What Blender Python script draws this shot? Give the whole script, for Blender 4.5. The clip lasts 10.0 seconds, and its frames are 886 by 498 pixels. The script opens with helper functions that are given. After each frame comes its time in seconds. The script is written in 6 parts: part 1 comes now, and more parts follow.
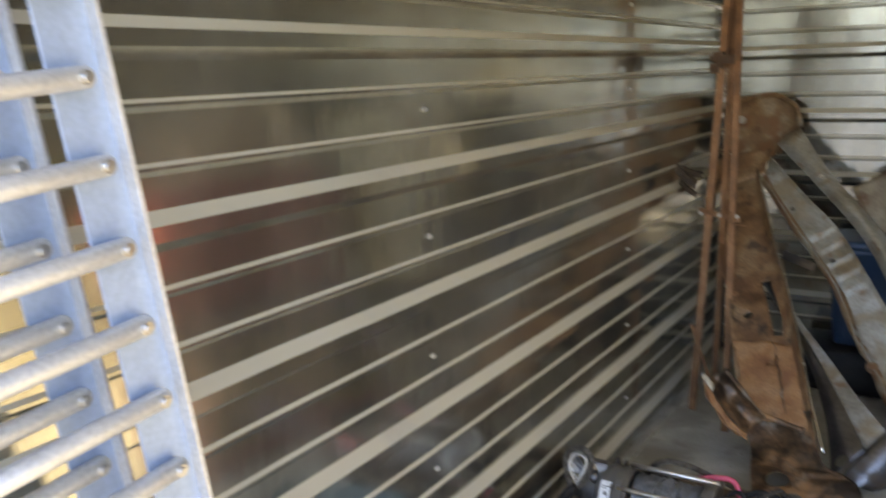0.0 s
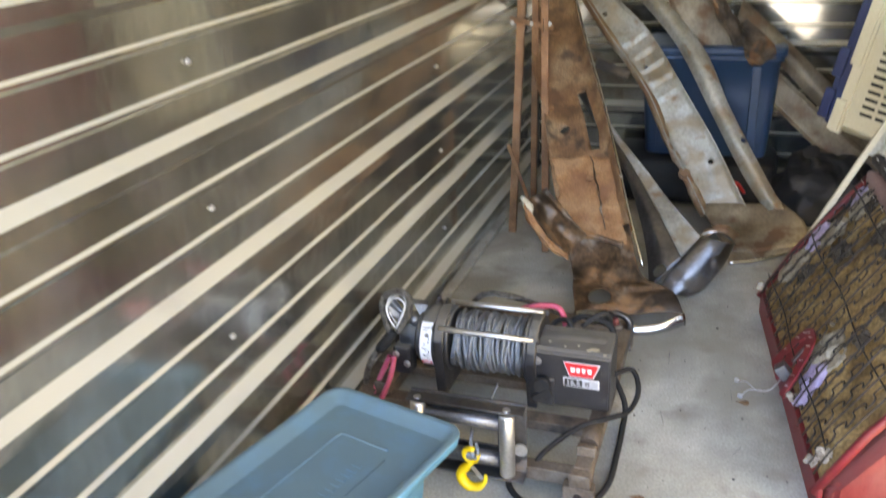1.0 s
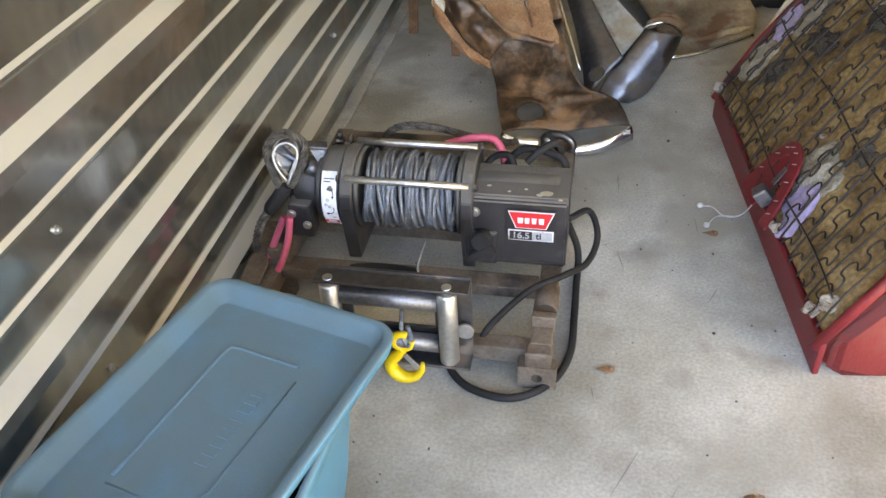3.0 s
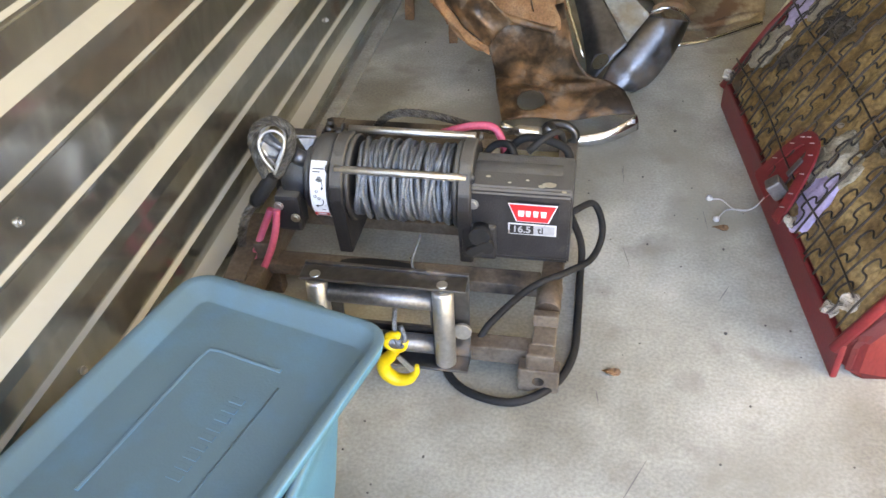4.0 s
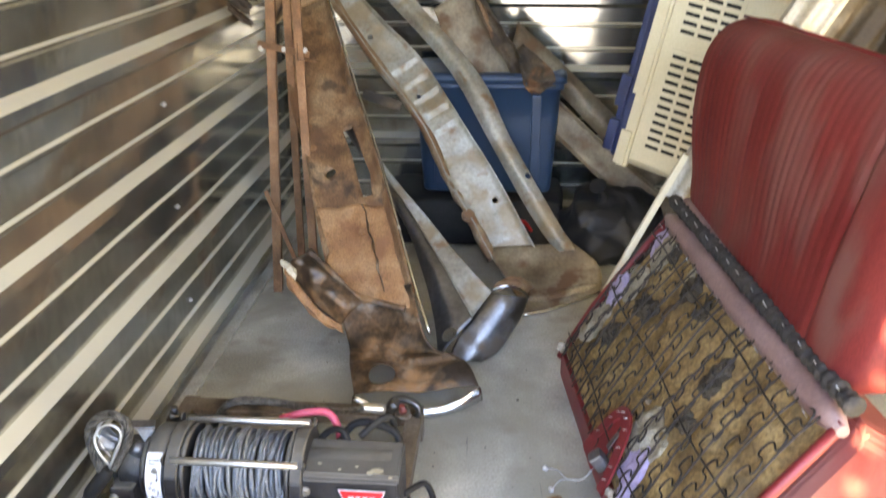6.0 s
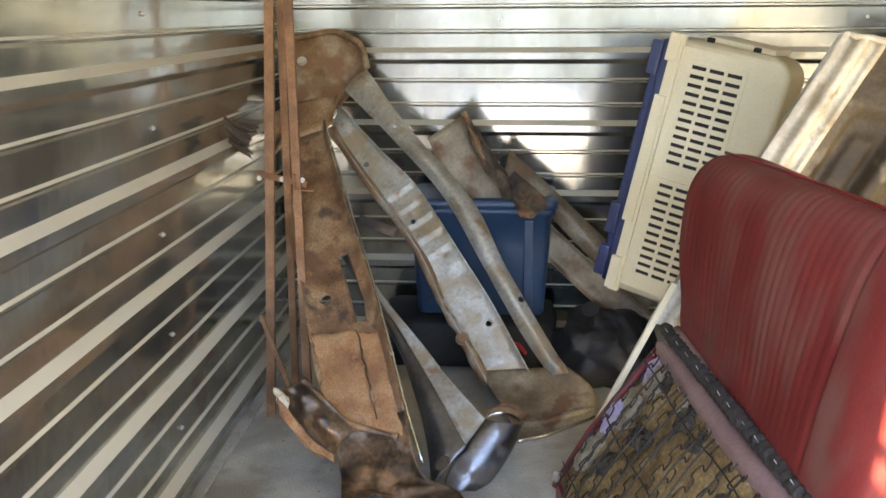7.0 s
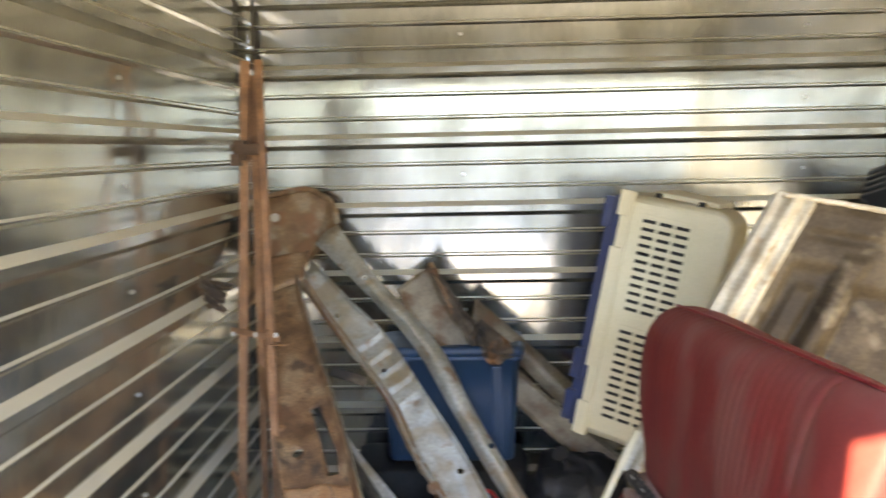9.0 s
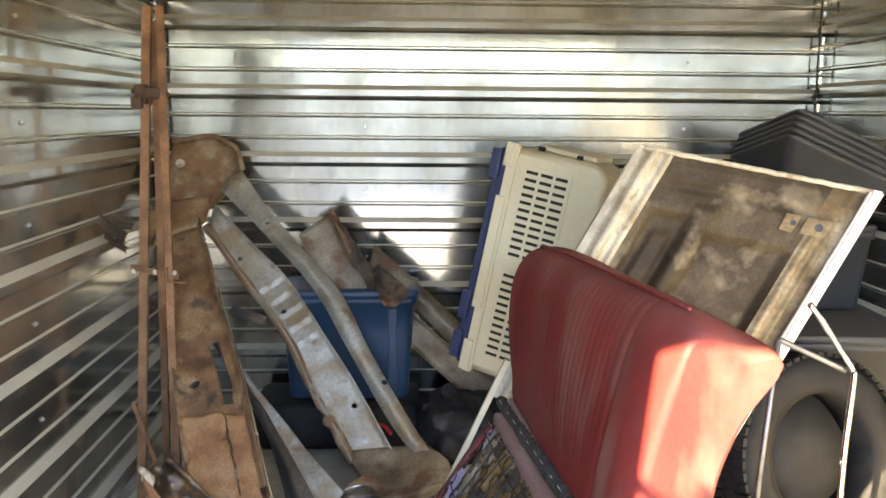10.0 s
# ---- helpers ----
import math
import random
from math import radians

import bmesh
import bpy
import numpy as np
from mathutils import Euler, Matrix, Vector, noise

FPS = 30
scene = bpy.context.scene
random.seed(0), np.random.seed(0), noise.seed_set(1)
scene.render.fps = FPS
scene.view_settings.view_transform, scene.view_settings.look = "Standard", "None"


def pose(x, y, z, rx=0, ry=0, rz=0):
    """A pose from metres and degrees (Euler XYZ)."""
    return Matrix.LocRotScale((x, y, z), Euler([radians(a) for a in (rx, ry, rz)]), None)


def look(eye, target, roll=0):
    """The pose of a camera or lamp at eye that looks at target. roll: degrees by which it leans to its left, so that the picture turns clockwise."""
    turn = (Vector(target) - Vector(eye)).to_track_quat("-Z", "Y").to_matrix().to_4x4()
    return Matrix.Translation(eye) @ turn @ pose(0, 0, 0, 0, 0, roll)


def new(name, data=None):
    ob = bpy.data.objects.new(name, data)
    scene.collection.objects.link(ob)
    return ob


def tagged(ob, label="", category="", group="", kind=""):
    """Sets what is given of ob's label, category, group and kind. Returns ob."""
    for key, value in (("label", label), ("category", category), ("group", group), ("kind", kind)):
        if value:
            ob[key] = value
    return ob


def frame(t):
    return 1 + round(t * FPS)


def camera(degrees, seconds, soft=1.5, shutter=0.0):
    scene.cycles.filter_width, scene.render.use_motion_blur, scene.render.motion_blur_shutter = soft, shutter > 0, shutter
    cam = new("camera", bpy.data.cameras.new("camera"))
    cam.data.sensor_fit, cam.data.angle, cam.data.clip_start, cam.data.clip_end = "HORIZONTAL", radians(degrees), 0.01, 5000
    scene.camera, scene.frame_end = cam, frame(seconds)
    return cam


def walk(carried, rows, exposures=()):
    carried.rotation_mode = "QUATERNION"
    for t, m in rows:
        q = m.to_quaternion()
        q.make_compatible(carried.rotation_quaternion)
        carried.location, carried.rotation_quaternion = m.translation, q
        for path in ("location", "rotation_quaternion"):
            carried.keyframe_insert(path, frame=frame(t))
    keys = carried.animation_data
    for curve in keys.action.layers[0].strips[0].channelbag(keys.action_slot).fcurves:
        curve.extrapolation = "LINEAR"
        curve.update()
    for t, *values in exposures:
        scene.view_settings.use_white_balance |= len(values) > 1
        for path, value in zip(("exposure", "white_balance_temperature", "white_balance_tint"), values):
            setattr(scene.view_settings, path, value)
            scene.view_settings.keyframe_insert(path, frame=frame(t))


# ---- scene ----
cam = camera(54.8, 10.0, soft=1.5, shutter=0.35)
PATH = [
    (0, (0.032, 0.37, 1.581), (-1.008, 2.029, 1.173), -1.8),
    (0.5, (-0.015, 0.498, 1.551), (-0.775, 2.249, 0.953), -2.5),
    (1, (-0.057, 0.689, 1.492), (-0.691, 2.409, 0.691), -2.9),
    (1.5, (-0.092, 0.846, 1.452), (-0.62, 2.446, 0.375), -2.3),
    (2, (-0.188, 0.986, 1.419), (-0.539, 2.571, 0.25), -1.0),
    (2.5, (-0.268, 1.102, 1.375), (-0.589, 2.651, 0.151), -2.7),
    (3.8, (-0.285, 1.257, 1.28), (-0.643, 2.791, 0.047), -3.5),
    (4, (-0.292, 1.268, 1.269), (-0.623, 2.802, 0.029), -2.9),
    (4.5, (-0.299, 1.289, 1.256), (-0.604, 2.834, 0.023), -2.2),
    (5, (-0.249, 1.286, 1.273), (-0.398, 2.917, 0.125), -0.8),
    (5.5, (-0.17, 1.257, 1.336), (-0.318, 3.013, 0.39), -2.0),
    (6, (-0.113, 1.236, 1.431), (-0.266, 3.072, 0.653), -0.3),
    (6.2, (-0.104, 1.242, 1.46), (-0.267, 3.106, 0.752), 0.1),
    (7.5, (-0.097, 1.204, 1.508), (-0.257, 3.146, 1.058), -0.9),
    (8, (-0.104, 1.176, 1.556), (-0.408, 3.126, 1.233), -2.7),
    (8.5, (-0.104, 1.154, 1.578), (-0.481, 3.103, 1.334), -2.1),
    (9, (-0.086, 1.126, 1.58), (-0.168, 3.111, 1.347), -1.2),
    (9.5, (-0.069, 1.076, 1.554), (0.119, 3.048, 1.278), -1.5),
    (10, (0.066, 0.927, 1.531), (0.142, 2.901, 1.215), 0.5),
]
EXPOSURES = [(t, e, k, 8.0) for t, e, k in ((0, 4.2, 11700), (0.5, 5.25, 11700), (1, 5.25, 11800), (1.5, 5.1, 11900), (2.5, 5.05, 12100), (4, 5.35, 12400), (4.5, 5.3, 12400), (5, 5.1, 12400), (5.5, 5.2, 12100), (6, 5.5, 11500), (7.5, 5.1, 10900), (8, 5.2, 10800), (8.5, 5.33, 10700), (9, 5.15, 10600), (9.5, 4.95, 10500), (10, 5.03, 10500))]
walk(cam, [(t, look(eye, target, roll)) for t, eye, target, roll in PATH], EXPOSURES)
SUN_DIR = Vector((0.64 * math.cos(radians(25)), 0.77 * math.cos(radians(25)), -math.sin(radians(25))))
world = bpy.data.worlds.new("world")
scene.world = world
world.use_nodes = True
wn = world.node_tree.nodes
sky = wn.new("ShaderNodeTexSky")
sky.sky_type, sky.sun_disc = "NISHITA", False
sky.dust_density, sky.ozone_density = 0.15, 1.5
sky.sun_elevation, sky.sun_rotation = radians(25), radians(219.7)
wn["Background"].inputs["Strength"].default_value = 0.14
wl = world.node_tree.links
cloud_at = wn.new("ShaderNodeTexCoord")
cloud_map = wn.new("ShaderNodeMapping")
cloud_map.inputs["Scale"].default_value = (2.2, 2.2, 7.0)
cloud = wn.new("ShaderNodeTexNoise")
cloud.inputs["Scale"].default_value, cloud.inputs["Detail"].default_value = 1.6, 7.0
cover = wn.new("ShaderNodeValToRGB")
cover.color_ramp.elements[0].position, cover.color_ramp.elements[0].color = 0.46, (0.36, 0.45, 0.78, 1)
cover.color_ramp.elements[1].position, cover.color_ramp.elements[1].color = 0.66, (1.0, 0.99, 1.14, 1)
tint = wn.new("ShaderNodeMix")
tint.data_type, tint.blend_type = "RGBA", "MULTIPLY"
tint.inputs[0].default_value = 1.0
wl.new(cloud_at.outputs["Generated"], cloud_map.inputs["Vector"])
wl.new(cloud_map.outputs[0], cloud.inputs["Vector"])
wl.new(cloud.outputs[0], cover.inputs[0])
wl.new(sky.outputs[0], tint.inputs[6])
wl.new(cover.outputs[0], tint.inputs[7])
wl.new(tint.outputs[2], wn["Background"].inputs["Color"])
sun = new("sun", bpy.data.lights.new("sun", "SUN"))
sun.data.energy, sun.data.angle, sun.data.color = 2.0, radians(0.6), (1.0, 0.95, 0.89)
sun.matrix_world = look((0, 0, 8), Vector((0, 0, 8)) + SUN_DIR)

# ---- materials ----
MATS = {}


def surface(name, colours, scale=6.0, rough=0.6, metal=0.0, bump=0.1, fine=60.0, spread=0.12, stretch=(1, 1, 1), dust=None, dust_amount=0.0, spots=None, spot_scale=9.0, spot_at=0.6, spot_max=1.0, spot_soft=0.05, clear=0.0, random_tint=0.0, stain=None, stain_scale=4.0, stain_at=0.55, stain_max=0.9):
    """A principled material with broad and fine variation, spots of a second colour, and dust on faces that look up."""
    m = bpy.data.materials.new(name)
    m.use_nodes = True
    nt = m.node_tree
    n, l = nt.nodes, nt.links
    b = n["Principled BSDF"]
    co = n.new("ShaderNodeTexCoord")
    mp = n.new("ShaderNodeMapping")
    mp.inputs["Scale"].default_value = stretch
    l.new(co.outputs["Object"], mp.inputs["Vector"])

    def nz(sc, detail=6.0):
        t = n.new("ShaderNodeTexNoise")
        t.inputs["Scale"].default_value, t.inputs["Detail"].default_value = sc, detail
        l.new(mp.outputs[0], t.inputs["Vector"])
        return t

    def ramp(src, stops):
        r = n.new("ShaderNodeValToRGB")
        e = r.color_ramp.elements
        while len(e) < len(stops):
            e.new(0.5)
        for k, (p, c) in enumerate(stops):
            e[k].position, e[k].color = p, (*c, 1)
        l.new(src, r.inputs[0])
        return r

    def mix(fac, a, bb, mode="MIX"):
        x = n.new("ShaderNodeMix")
        x.data_type, x.blend_type = "RGBA", mode
        for sock, v in ((x.inputs[0], fac), (x.inputs[6], a), (x.inputs[7], bb)):
            if isinstance(v, (int, float)):
                sock.default_value = v
            elif isinstance(v, tuple):
                sock.default_value = (*v, 1)
            else:
                l.new(v, sock)
        return x.outputs[2]

    broad, grain = nz(scale), nz(fine, 4.0)
    k = len(colours)
    col = ramp(broad.outputs[0], [(0.32 + 0.36 * i / max(1, k - 1), c) for i, c in enumerate(colours)]).outputs[0]
    g = ramp(grain.outputs[0], [(0.3, (1 - spread * 2,) * 3), (0.7, (1.0,) * 3)]).outputs[0]
    col = mix(1.0, col, g, "MULTIPLY")
    rough_src = n.new("ShaderNodeMapRange")
    rough_src.inputs[3].default_value, rough_src.inputs[4].default_value = max(0.03, rough - 0.1), min(1, rough + 0.12)
    l.new(broad.outputs[0], rough_src.inputs[0])
    rough_out = rough_src.outputs[0]
    met = metal
    if spots:
        sp = nz(spot_scale, 8.0)
        fac = ramp(sp.outputs[0], [(spot_at - spot_soft, (0, 0, 0)), (spot_at + spot_soft, (spot_max,) * 3)]).outputs[0]
        col = mix(fac, col, spots)
        mr = n.new("ShaderNodeMix")
        l.new(fac, mr.inputs[0])
        l.new(rough_out, mr.inputs[2])
        mr.inputs[3].default_value = 0.85
        rough_out = mr.outputs[0]
        if metal:
            mm = n.new("ShaderNodeMix")
            l.new(fac, mm.inputs[0])
            mm.inputs[2].default_value, mm.inputs[3].default_value = metal, 0.0
            met = mm.outputs[0]
    if stain:
        st = nz(stain_scale, 10.0)
        st.inputs["Distortion"].default_value = 0.7
        col = mix(ramp(st.outputs[0], [(stain_at - 0.03, (0, 0, 0)), (stain_at + 0.07, (stain_max,) * 3)]).outputs[0], col, stain)
    if dust:
        ge = n.new("ShaderNodeNewGeometry")
        sx = n.new("ShaderNodeSeparateXYZ")
        l.new(ge.outputs["Normal"], sx.inputs[0])
        up = n.new("ShaderNodeMapRange")
        up.inputs[1].default_value, up.inputs[2].default_value = 0.25, 0.6
        up.inputs[4].default_value = dust_amount
        l.new(sx.outputs[2], up.inputs[0])
        pn = nz(scale * 2.3, 8.0)
        pr = n.new("ShaderNodeMapRange")
        pr.inputs[1].default_value, pr.inputs[2].default_value, pr.inputs[3].default_value = 0.25, 0.5, 0.6
        l.new(pn.outputs[0], pr.inputs[0])
        mu = n.new("ShaderNodeMath")
        mu.operation = "MULTIPLY"
        l.new(up.outputs[0], mu.inputs[0])
        l.new(pr.outputs[0], mu.inputs[1])
        col = mix(mu.outputs[0], col, dust)
        mr = n.new("ShaderNodeMix")
        l.new(mu.outputs[0], mr.inputs[0])
        l.new(rough_out, mr.inputs[2])
        mr.inputs[3].default_value = 0.9
        rough_out = mr.outputs[0]
        mm = n.new("ShaderNodeMix")
        l.new(mu.outputs[0], mm.inputs[0])
        if isinstance(met, (int, float)):
            mm.inputs[2].default_value = met
        else:
            l.new(met, mm.inputs[2])
        mm.inputs[3].default_value = 0.0
        met = mm.outputs[0]
    if random_tint:
        oi = n.new("ShaderNodeObjectInfo")
        tr = ramp(oi.outputs["Random"], [(0.0, (1 - random_tint,) * 3), (1.0, (1.0,) * 3)]).outputs[0]
        col = mix(1.0, col, tr, "MULTIPLY")
    l.new(col, b.inputs["Base Color"])
    l.new(rough_out, b.inputs["Roughness"])
    if isinstance(met, (int, float)):
        b.inputs["Metallic"].default_value = met
    else:
        l.new(met, b.inputs["Metallic"])
    b.inputs["Coat Weight"].default_value = clear
    if bump:
        bp = n.new("ShaderNodeBump")
        bp.inputs["Strength"].default_value, bp.inputs["Distance"].default_value = bump, 0.004
        l.new(grain.outputs[0], bp.inputs["Height"])
        bp2 = n.new("ShaderNodeBump")
        bp2.inputs["Strength"].default_value, bp2.inputs["Distance"].default_value = bump * 0.6, 0.02
        l.new(broad.outputs[0], bp2.inputs["Height"])
        l.new(bp.outputs[0], bp2.inputs["Normal"])
        l.new(bp2.outputs[0], b.inputs["Normal"])
    MATS[name] = m
    return m


GALV = surface("galvanised_sheet", [(0.45, 0.445, 0.395), (0.55, 0.545, 0.495), (0.64, 0.635, 0.585)], scale=2.4, rough=0.14, metal=0.93, bump=0.05, fine=24, spread=0.1, stretch=(1.6, 1.6, 0.7), dust=(0.47, 0.435, 0.335), dust_amount=0.97)
CONCRETE = surface("concrete", [(0.27, 0.25, 0.195), (0.43, 0.415, 0.345), (0.58, 0.565, 0.475)], scale=3.4, rough=0.75, bump=0.12, fine=140, spread=0.15, spots=(0.23, 0.2, 0.16), spot_scale=9, spot_at=0.66, spot_max=0.7, spot_soft=0.08, stain=(0.27, 0.25, 0.195), stain_scale=1.7, stain_at=0.55, stain_max=0.7)
DRIVE = surface("driveway_gravel", [(0.42, 0.4, 0.36), (0.54, 0.51, 0.46), (0.64, 0.61, 0.55)], scale=1.5, rough=0.9, bump=0.5, fine=70, spread=0.2)
DARKSTEEL = surface("dark_steel", [(0.05, 0.045, 0.04), (0.09, 0.08, 0.07)], rough=0.55, metal=0.7)
ROOF_STEEL = surface("dull_roof_steel", [(0.4, 0.385, 0.32), (0.52, 0.5, 0.43)], scale=2, rough=0.5, metal=0.5)
# for the added, unseen wall that blocks the low sky
SKY_BLOCKER = surface("sky_blocker_ochre", [(0.26, 0.23, 0.17), (0.34, 0.3, 0.23)], scale=1.2, rough=0.85, bump=0.2, fine=30)

# ---- mesh helpers ----


def box(bm, lo, hi, bevel=0.0, m=None):
    r = bmesh.ops.create_cube(bm, size=1.0)
    v = r["verts"]
    c = [(a + b) / 2 for a, b in zip(lo, hi)]
    d = [b - a for a, b in zip(lo, hi)]
    bmesh.ops.transform(bm, matrix=Matrix.Translation(c) @ Matrix.Diagonal((*d, 1)), verts=v)
    if bevel:
        es = list({e for x in v for e in x.link_edges})
        out = bmesh.ops.bevel(bm, geom=es, offset=bevel, segments=2, affect="EDGES", profile=0.6)
        v = list({x for f in out["faces"] for x in f.verts} | {x for x in v if x.is_valid})
    if m is not None:
        bmesh.ops.transform(bm, matrix=m, verts=v)
    return v


def tube(bm, pts, r, seg=10, caps=True, closed=False, radii=None):
    """A round bar along a line of points."""
    pts = [Vector(p) for p in pts]
    n = len(pts)
    up = None
    rings = []
    for i, p in enumerate(pts):
        if closed:
            d = pts[(i + 1) % n] - pts[i - 1]
        else:
            d = pts[min(i + 1, n - 1)] - pts[max(i - 1, 0)]
        d.normalize()
        if up is None:
            up = d.orthogonal().normalized()
        up = (up - d * up.dot(d)).normalized()
        side = d.cross(up)
        rr = radii[i] if radii else r
        rings.append([bm.verts.new(p + (up * math.cos(a) + side * math.sin(a)) * rr) for a in [2 * math.pi * k / seg for k in range(seg)]])
    last = n if closed else n - 1
    for i in range(last):
        a, b = rings[i], rings[(i + 1) % n]
        for k in range(seg):
            bm.faces.new((a[k], a[(k + 1) % seg], b[(k + 1) % seg], b[k])).smooth = True
    if caps and not closed:
        bm.faces.new(rings[0][::-1])
        bm.faces.new(rings[-1])


def bar(bm, a, b, w, h, up=(0, 0, 1), bevel=0.0):
    """A straight rectangular bar from a to b, w across and h along up."""
    a, b, up = Vector(a), Vector(b), Vector(up)
    d = (b - a).normalized()
    s = d.cross(up).normalized()
    u = s.cross(d)
    m = Matrix((s, d, u)).transposed().to_4x4()
    m.translation = (a + b) / 2
    box(bm, (-w / 2, -(b - a).length / 2, -h / 2), (w / 2, (b - a).length / 2, h / 2), bevel, m)


def smooth_path(pts, steps=8):
    """A Catmull-Rom line through the points."""
    p = [Vector(x) for x in pts]
    p = [2 * p[0] - p[1]] + p + [2 * p[-1] - p[-2]]
    out = []
    for i in range(1, len(p) - 2):
        for k in range(steps):
            t = k / steps
            a, b, c, d = p[i - 1:i + 3]
            out.append(0.5 * (2 * b + (c - a) * t + (2 * a - 5 * b + 4 * c - d) * t * t + (3 * b - a - 3 * c + d) * t ** 3))
    out.append(p[-2])
    return out


def finish(bm, name, material, smooth=False):
    bmesh.ops.recalc_face_normals(bm, faces=bm.faces)
    me = bpy.data.meshes.new(name)
    if smooth:
        for f in bm.faces:
            f.smooth = True
    bm.to_mesh(me)
    bm.free()
    me.materials.append(material)
    return me


WORLD_AT = {}


def thing(name, at, label, category, group="", kind=""):
    ob = new(name)
    ob.empty_display_size = 0.05
    ob.location = at
    WORLD_AT[name and ob.name] = Vector(at)
    tagged(ob, label, category, group, kind)
    return ob


def root_at(ob):
    while ob.parent:
        ob = ob.parent
    return ob.location.copy()


def part(name, bm, material, parent, label="", smooth=False, category=""):
    """Links a bmesh that is given in world metres as one mesh under a thing or part."""
    bmesh.ops.translate(bm, verts=bm.verts, vec=-root_at(parent))
    ob = new(name, finish(bm, name, material, smooth))
    ob.parent = parent
    tagged(ob, label)
    return ob


def solid(name, bm, material, label, category="", group="", kind="", smooth=False, at=None):
    """A thing of one mesh."""
    vs = [v.co for v in bm.verts]
    if at is None:
        lo = Vector([min(v[i] for v in vs) for i in range(3)])
        hi = Vector([max(v[i] for v in vs) for i in range(3)])
        at = ((lo.x + hi.x) / 2, (lo.y + hi.y) / 2, lo.z)
    bmesh.ops.translate(bm, verts=bm.verts, vec=-Vector(at))
    ob = new(name, finish(bm, name, material, smooth))
    ob.location = at
    return tagged(ob, label, category, group, kind)


# ---- the unit ----
XL, XR, YF, YB, ZC = -1.13, 2.06, 0.72, 5.10, 2.75
PITCH = 0.318
bm = bmesh.new()
box(bm, (XL - 0.3, YF - 0.25, -0.15), (XR + 0.3, YB + 0.3, 0.0))
floor = solid("floor", bm, CONCRETE, "grey concrete slab floor with stains and grit", "floor", kind="structure")
bm = bmesh.new()
box(bm, (-400, -400, -0.3), (400, 400, -0.06))
ground = solid("ground", bm, DRIVE, "sunlit pale gravel driveway outside the unit", "ground", kind="structure")


def rib_profile(z0, z1, first):
    """Depth and height of a sheet with deep ribs every PITCH and two shallow ones between."""
    pts = [(0.0, z0)]
    k = math.floor((z0 - first) / PITCH) - 1
    zz = []
    while first + k * PITCH < z1 + PITCH:
        c = first + k * PITCH
        zz += [(0.0, c - 0.036), (0.032, c - 0.014), (0.032, c + 0.014), (0.0, c + 0.036)]
        for q in (1, 2):
            d = c + PITCH * q / 3
            zz += [(0.0, d - 0.013), (0.009, d - 0.003), (0.009, d + 0.003), (0.0, d + 0.0095)]
        k += 1
    pts += [p for p in zz if z0 + 1e-4 < p[1] < z1 - 1e-4] + [(0.0, z1)]
    return pts


def sheet(z0, z1, first, a, b, inward):
    """One sheet from point a to b (plan), its ribs towards inward."""
    bm = bmesh.new()
    a, b, n = Vector((*a, 0)), Vector((*b, 0)), Vector((*inward, 0))
    steps = 60
    rows = []
    for d, z in rib_profile(z0, z1, first):
        rows.append([bm.verts.new(a.lerp(b, i / steps) + n * (d + 0.003 * noise.noise((i * 0.16, z * 2.1, first)) + 0.0012 * noise.noise((i * 0.45, z * 7.0, first + 3))) + Vector((0, 0, z))) for i in range(steps + 1)])
    for r, s in zip(rows, rows[1:]):
        for i in range(steps):
            bm.faces.new((r[i], r[i + 1], s[i + 1], s[i]))
    return bm


def ribbed_wall(name, a, b, inward, first, label):
    bm = bmesh.new()
    lo = [min(p, q) for p, q in zip(a, b)]
    hi = [max(p, q) for p, q in zip(a, b)]
    for i in (0, 1):
        if abs(inward[i]) > 0.5:
            if inward[i] > 0:
                lo[i], hi[i] = lo[i] - 0.08, lo[i] - 0.01
            else:
                lo[i], hi[i] = hi[i] + 0.01, hi[i] + 0.08
    box(bm, (*lo, 0.0), (*hi, ZC))
    w = solid(name, bm, DARKSTEEL, label, "wall", kind="structure")
    edges = [0.0]
    e = first + PITCH * (3 - math.floor(first / PITCH)) - 0.045
    while e < ZC - 0.1:
        if e > 0.2:
            edges.append(e)
        e += PITCH * 3
    edges.append(ZC)
    for z0, z1 in zip(edges, edges[1:]):
        part("panel", sheet(z0, z1, first, a, b, inward), GALV, w)
    return w


wall_west = ribbed_wall("wall_west", (XL, YF), (XL, YB), (1, 0), 1.33, "galvanised ribbed steel wall with dusty ledges")
wall_north = ribbed_wall("wall_north", (XL, YB), (XR, YB), (0, -1), 1.62, "shiny galvanised ribbed steel back wall")
wall_east = ribbed_wall("wall_east", (XR, YF), (XR, YB), (-1, 0), 1.33, "galvanised ribbed steel side wall")
bm = bmesh.new()
box(bm, (XL - 0.1, YF - 0.06, ZC), (XR + 0.1, YB + 0.1, ZC + 0.08))
ceiling = solid("ceiling", bm, ROOF_STEEL, "dull metal roof deck over the unit", "ceiling", kind="structure")
# front wall: two jambs and the head over the open door
DL, DR, DH = -1.07, 1.98, 2.24
bm = bmesh.new()
box(bm, (XL - 0.08, YF - 0.06, 0), (DL, YF - 0.001, ZC - 0.002))
box(bm, (DR, YF - 0.06, 0), (XR + 0.08, YF - 0.001, ZC - 0.002))
box(bm, (DL + 0.001, YF - 0.06, DH), (DR - 0.001, YF - 0.001, ZC - 0.002))
wall_south = solid("wall_south", bm, ROOF_STEEL, "dull metal front wall round the open doorway", "wall", kind="structure")
# unseen wall added across the driveway, keeps bright low sky out of reflections
bm = bmesh.new()
box(bm, (-30, -11.0, -0.06), (30, -9.0, 3.0))
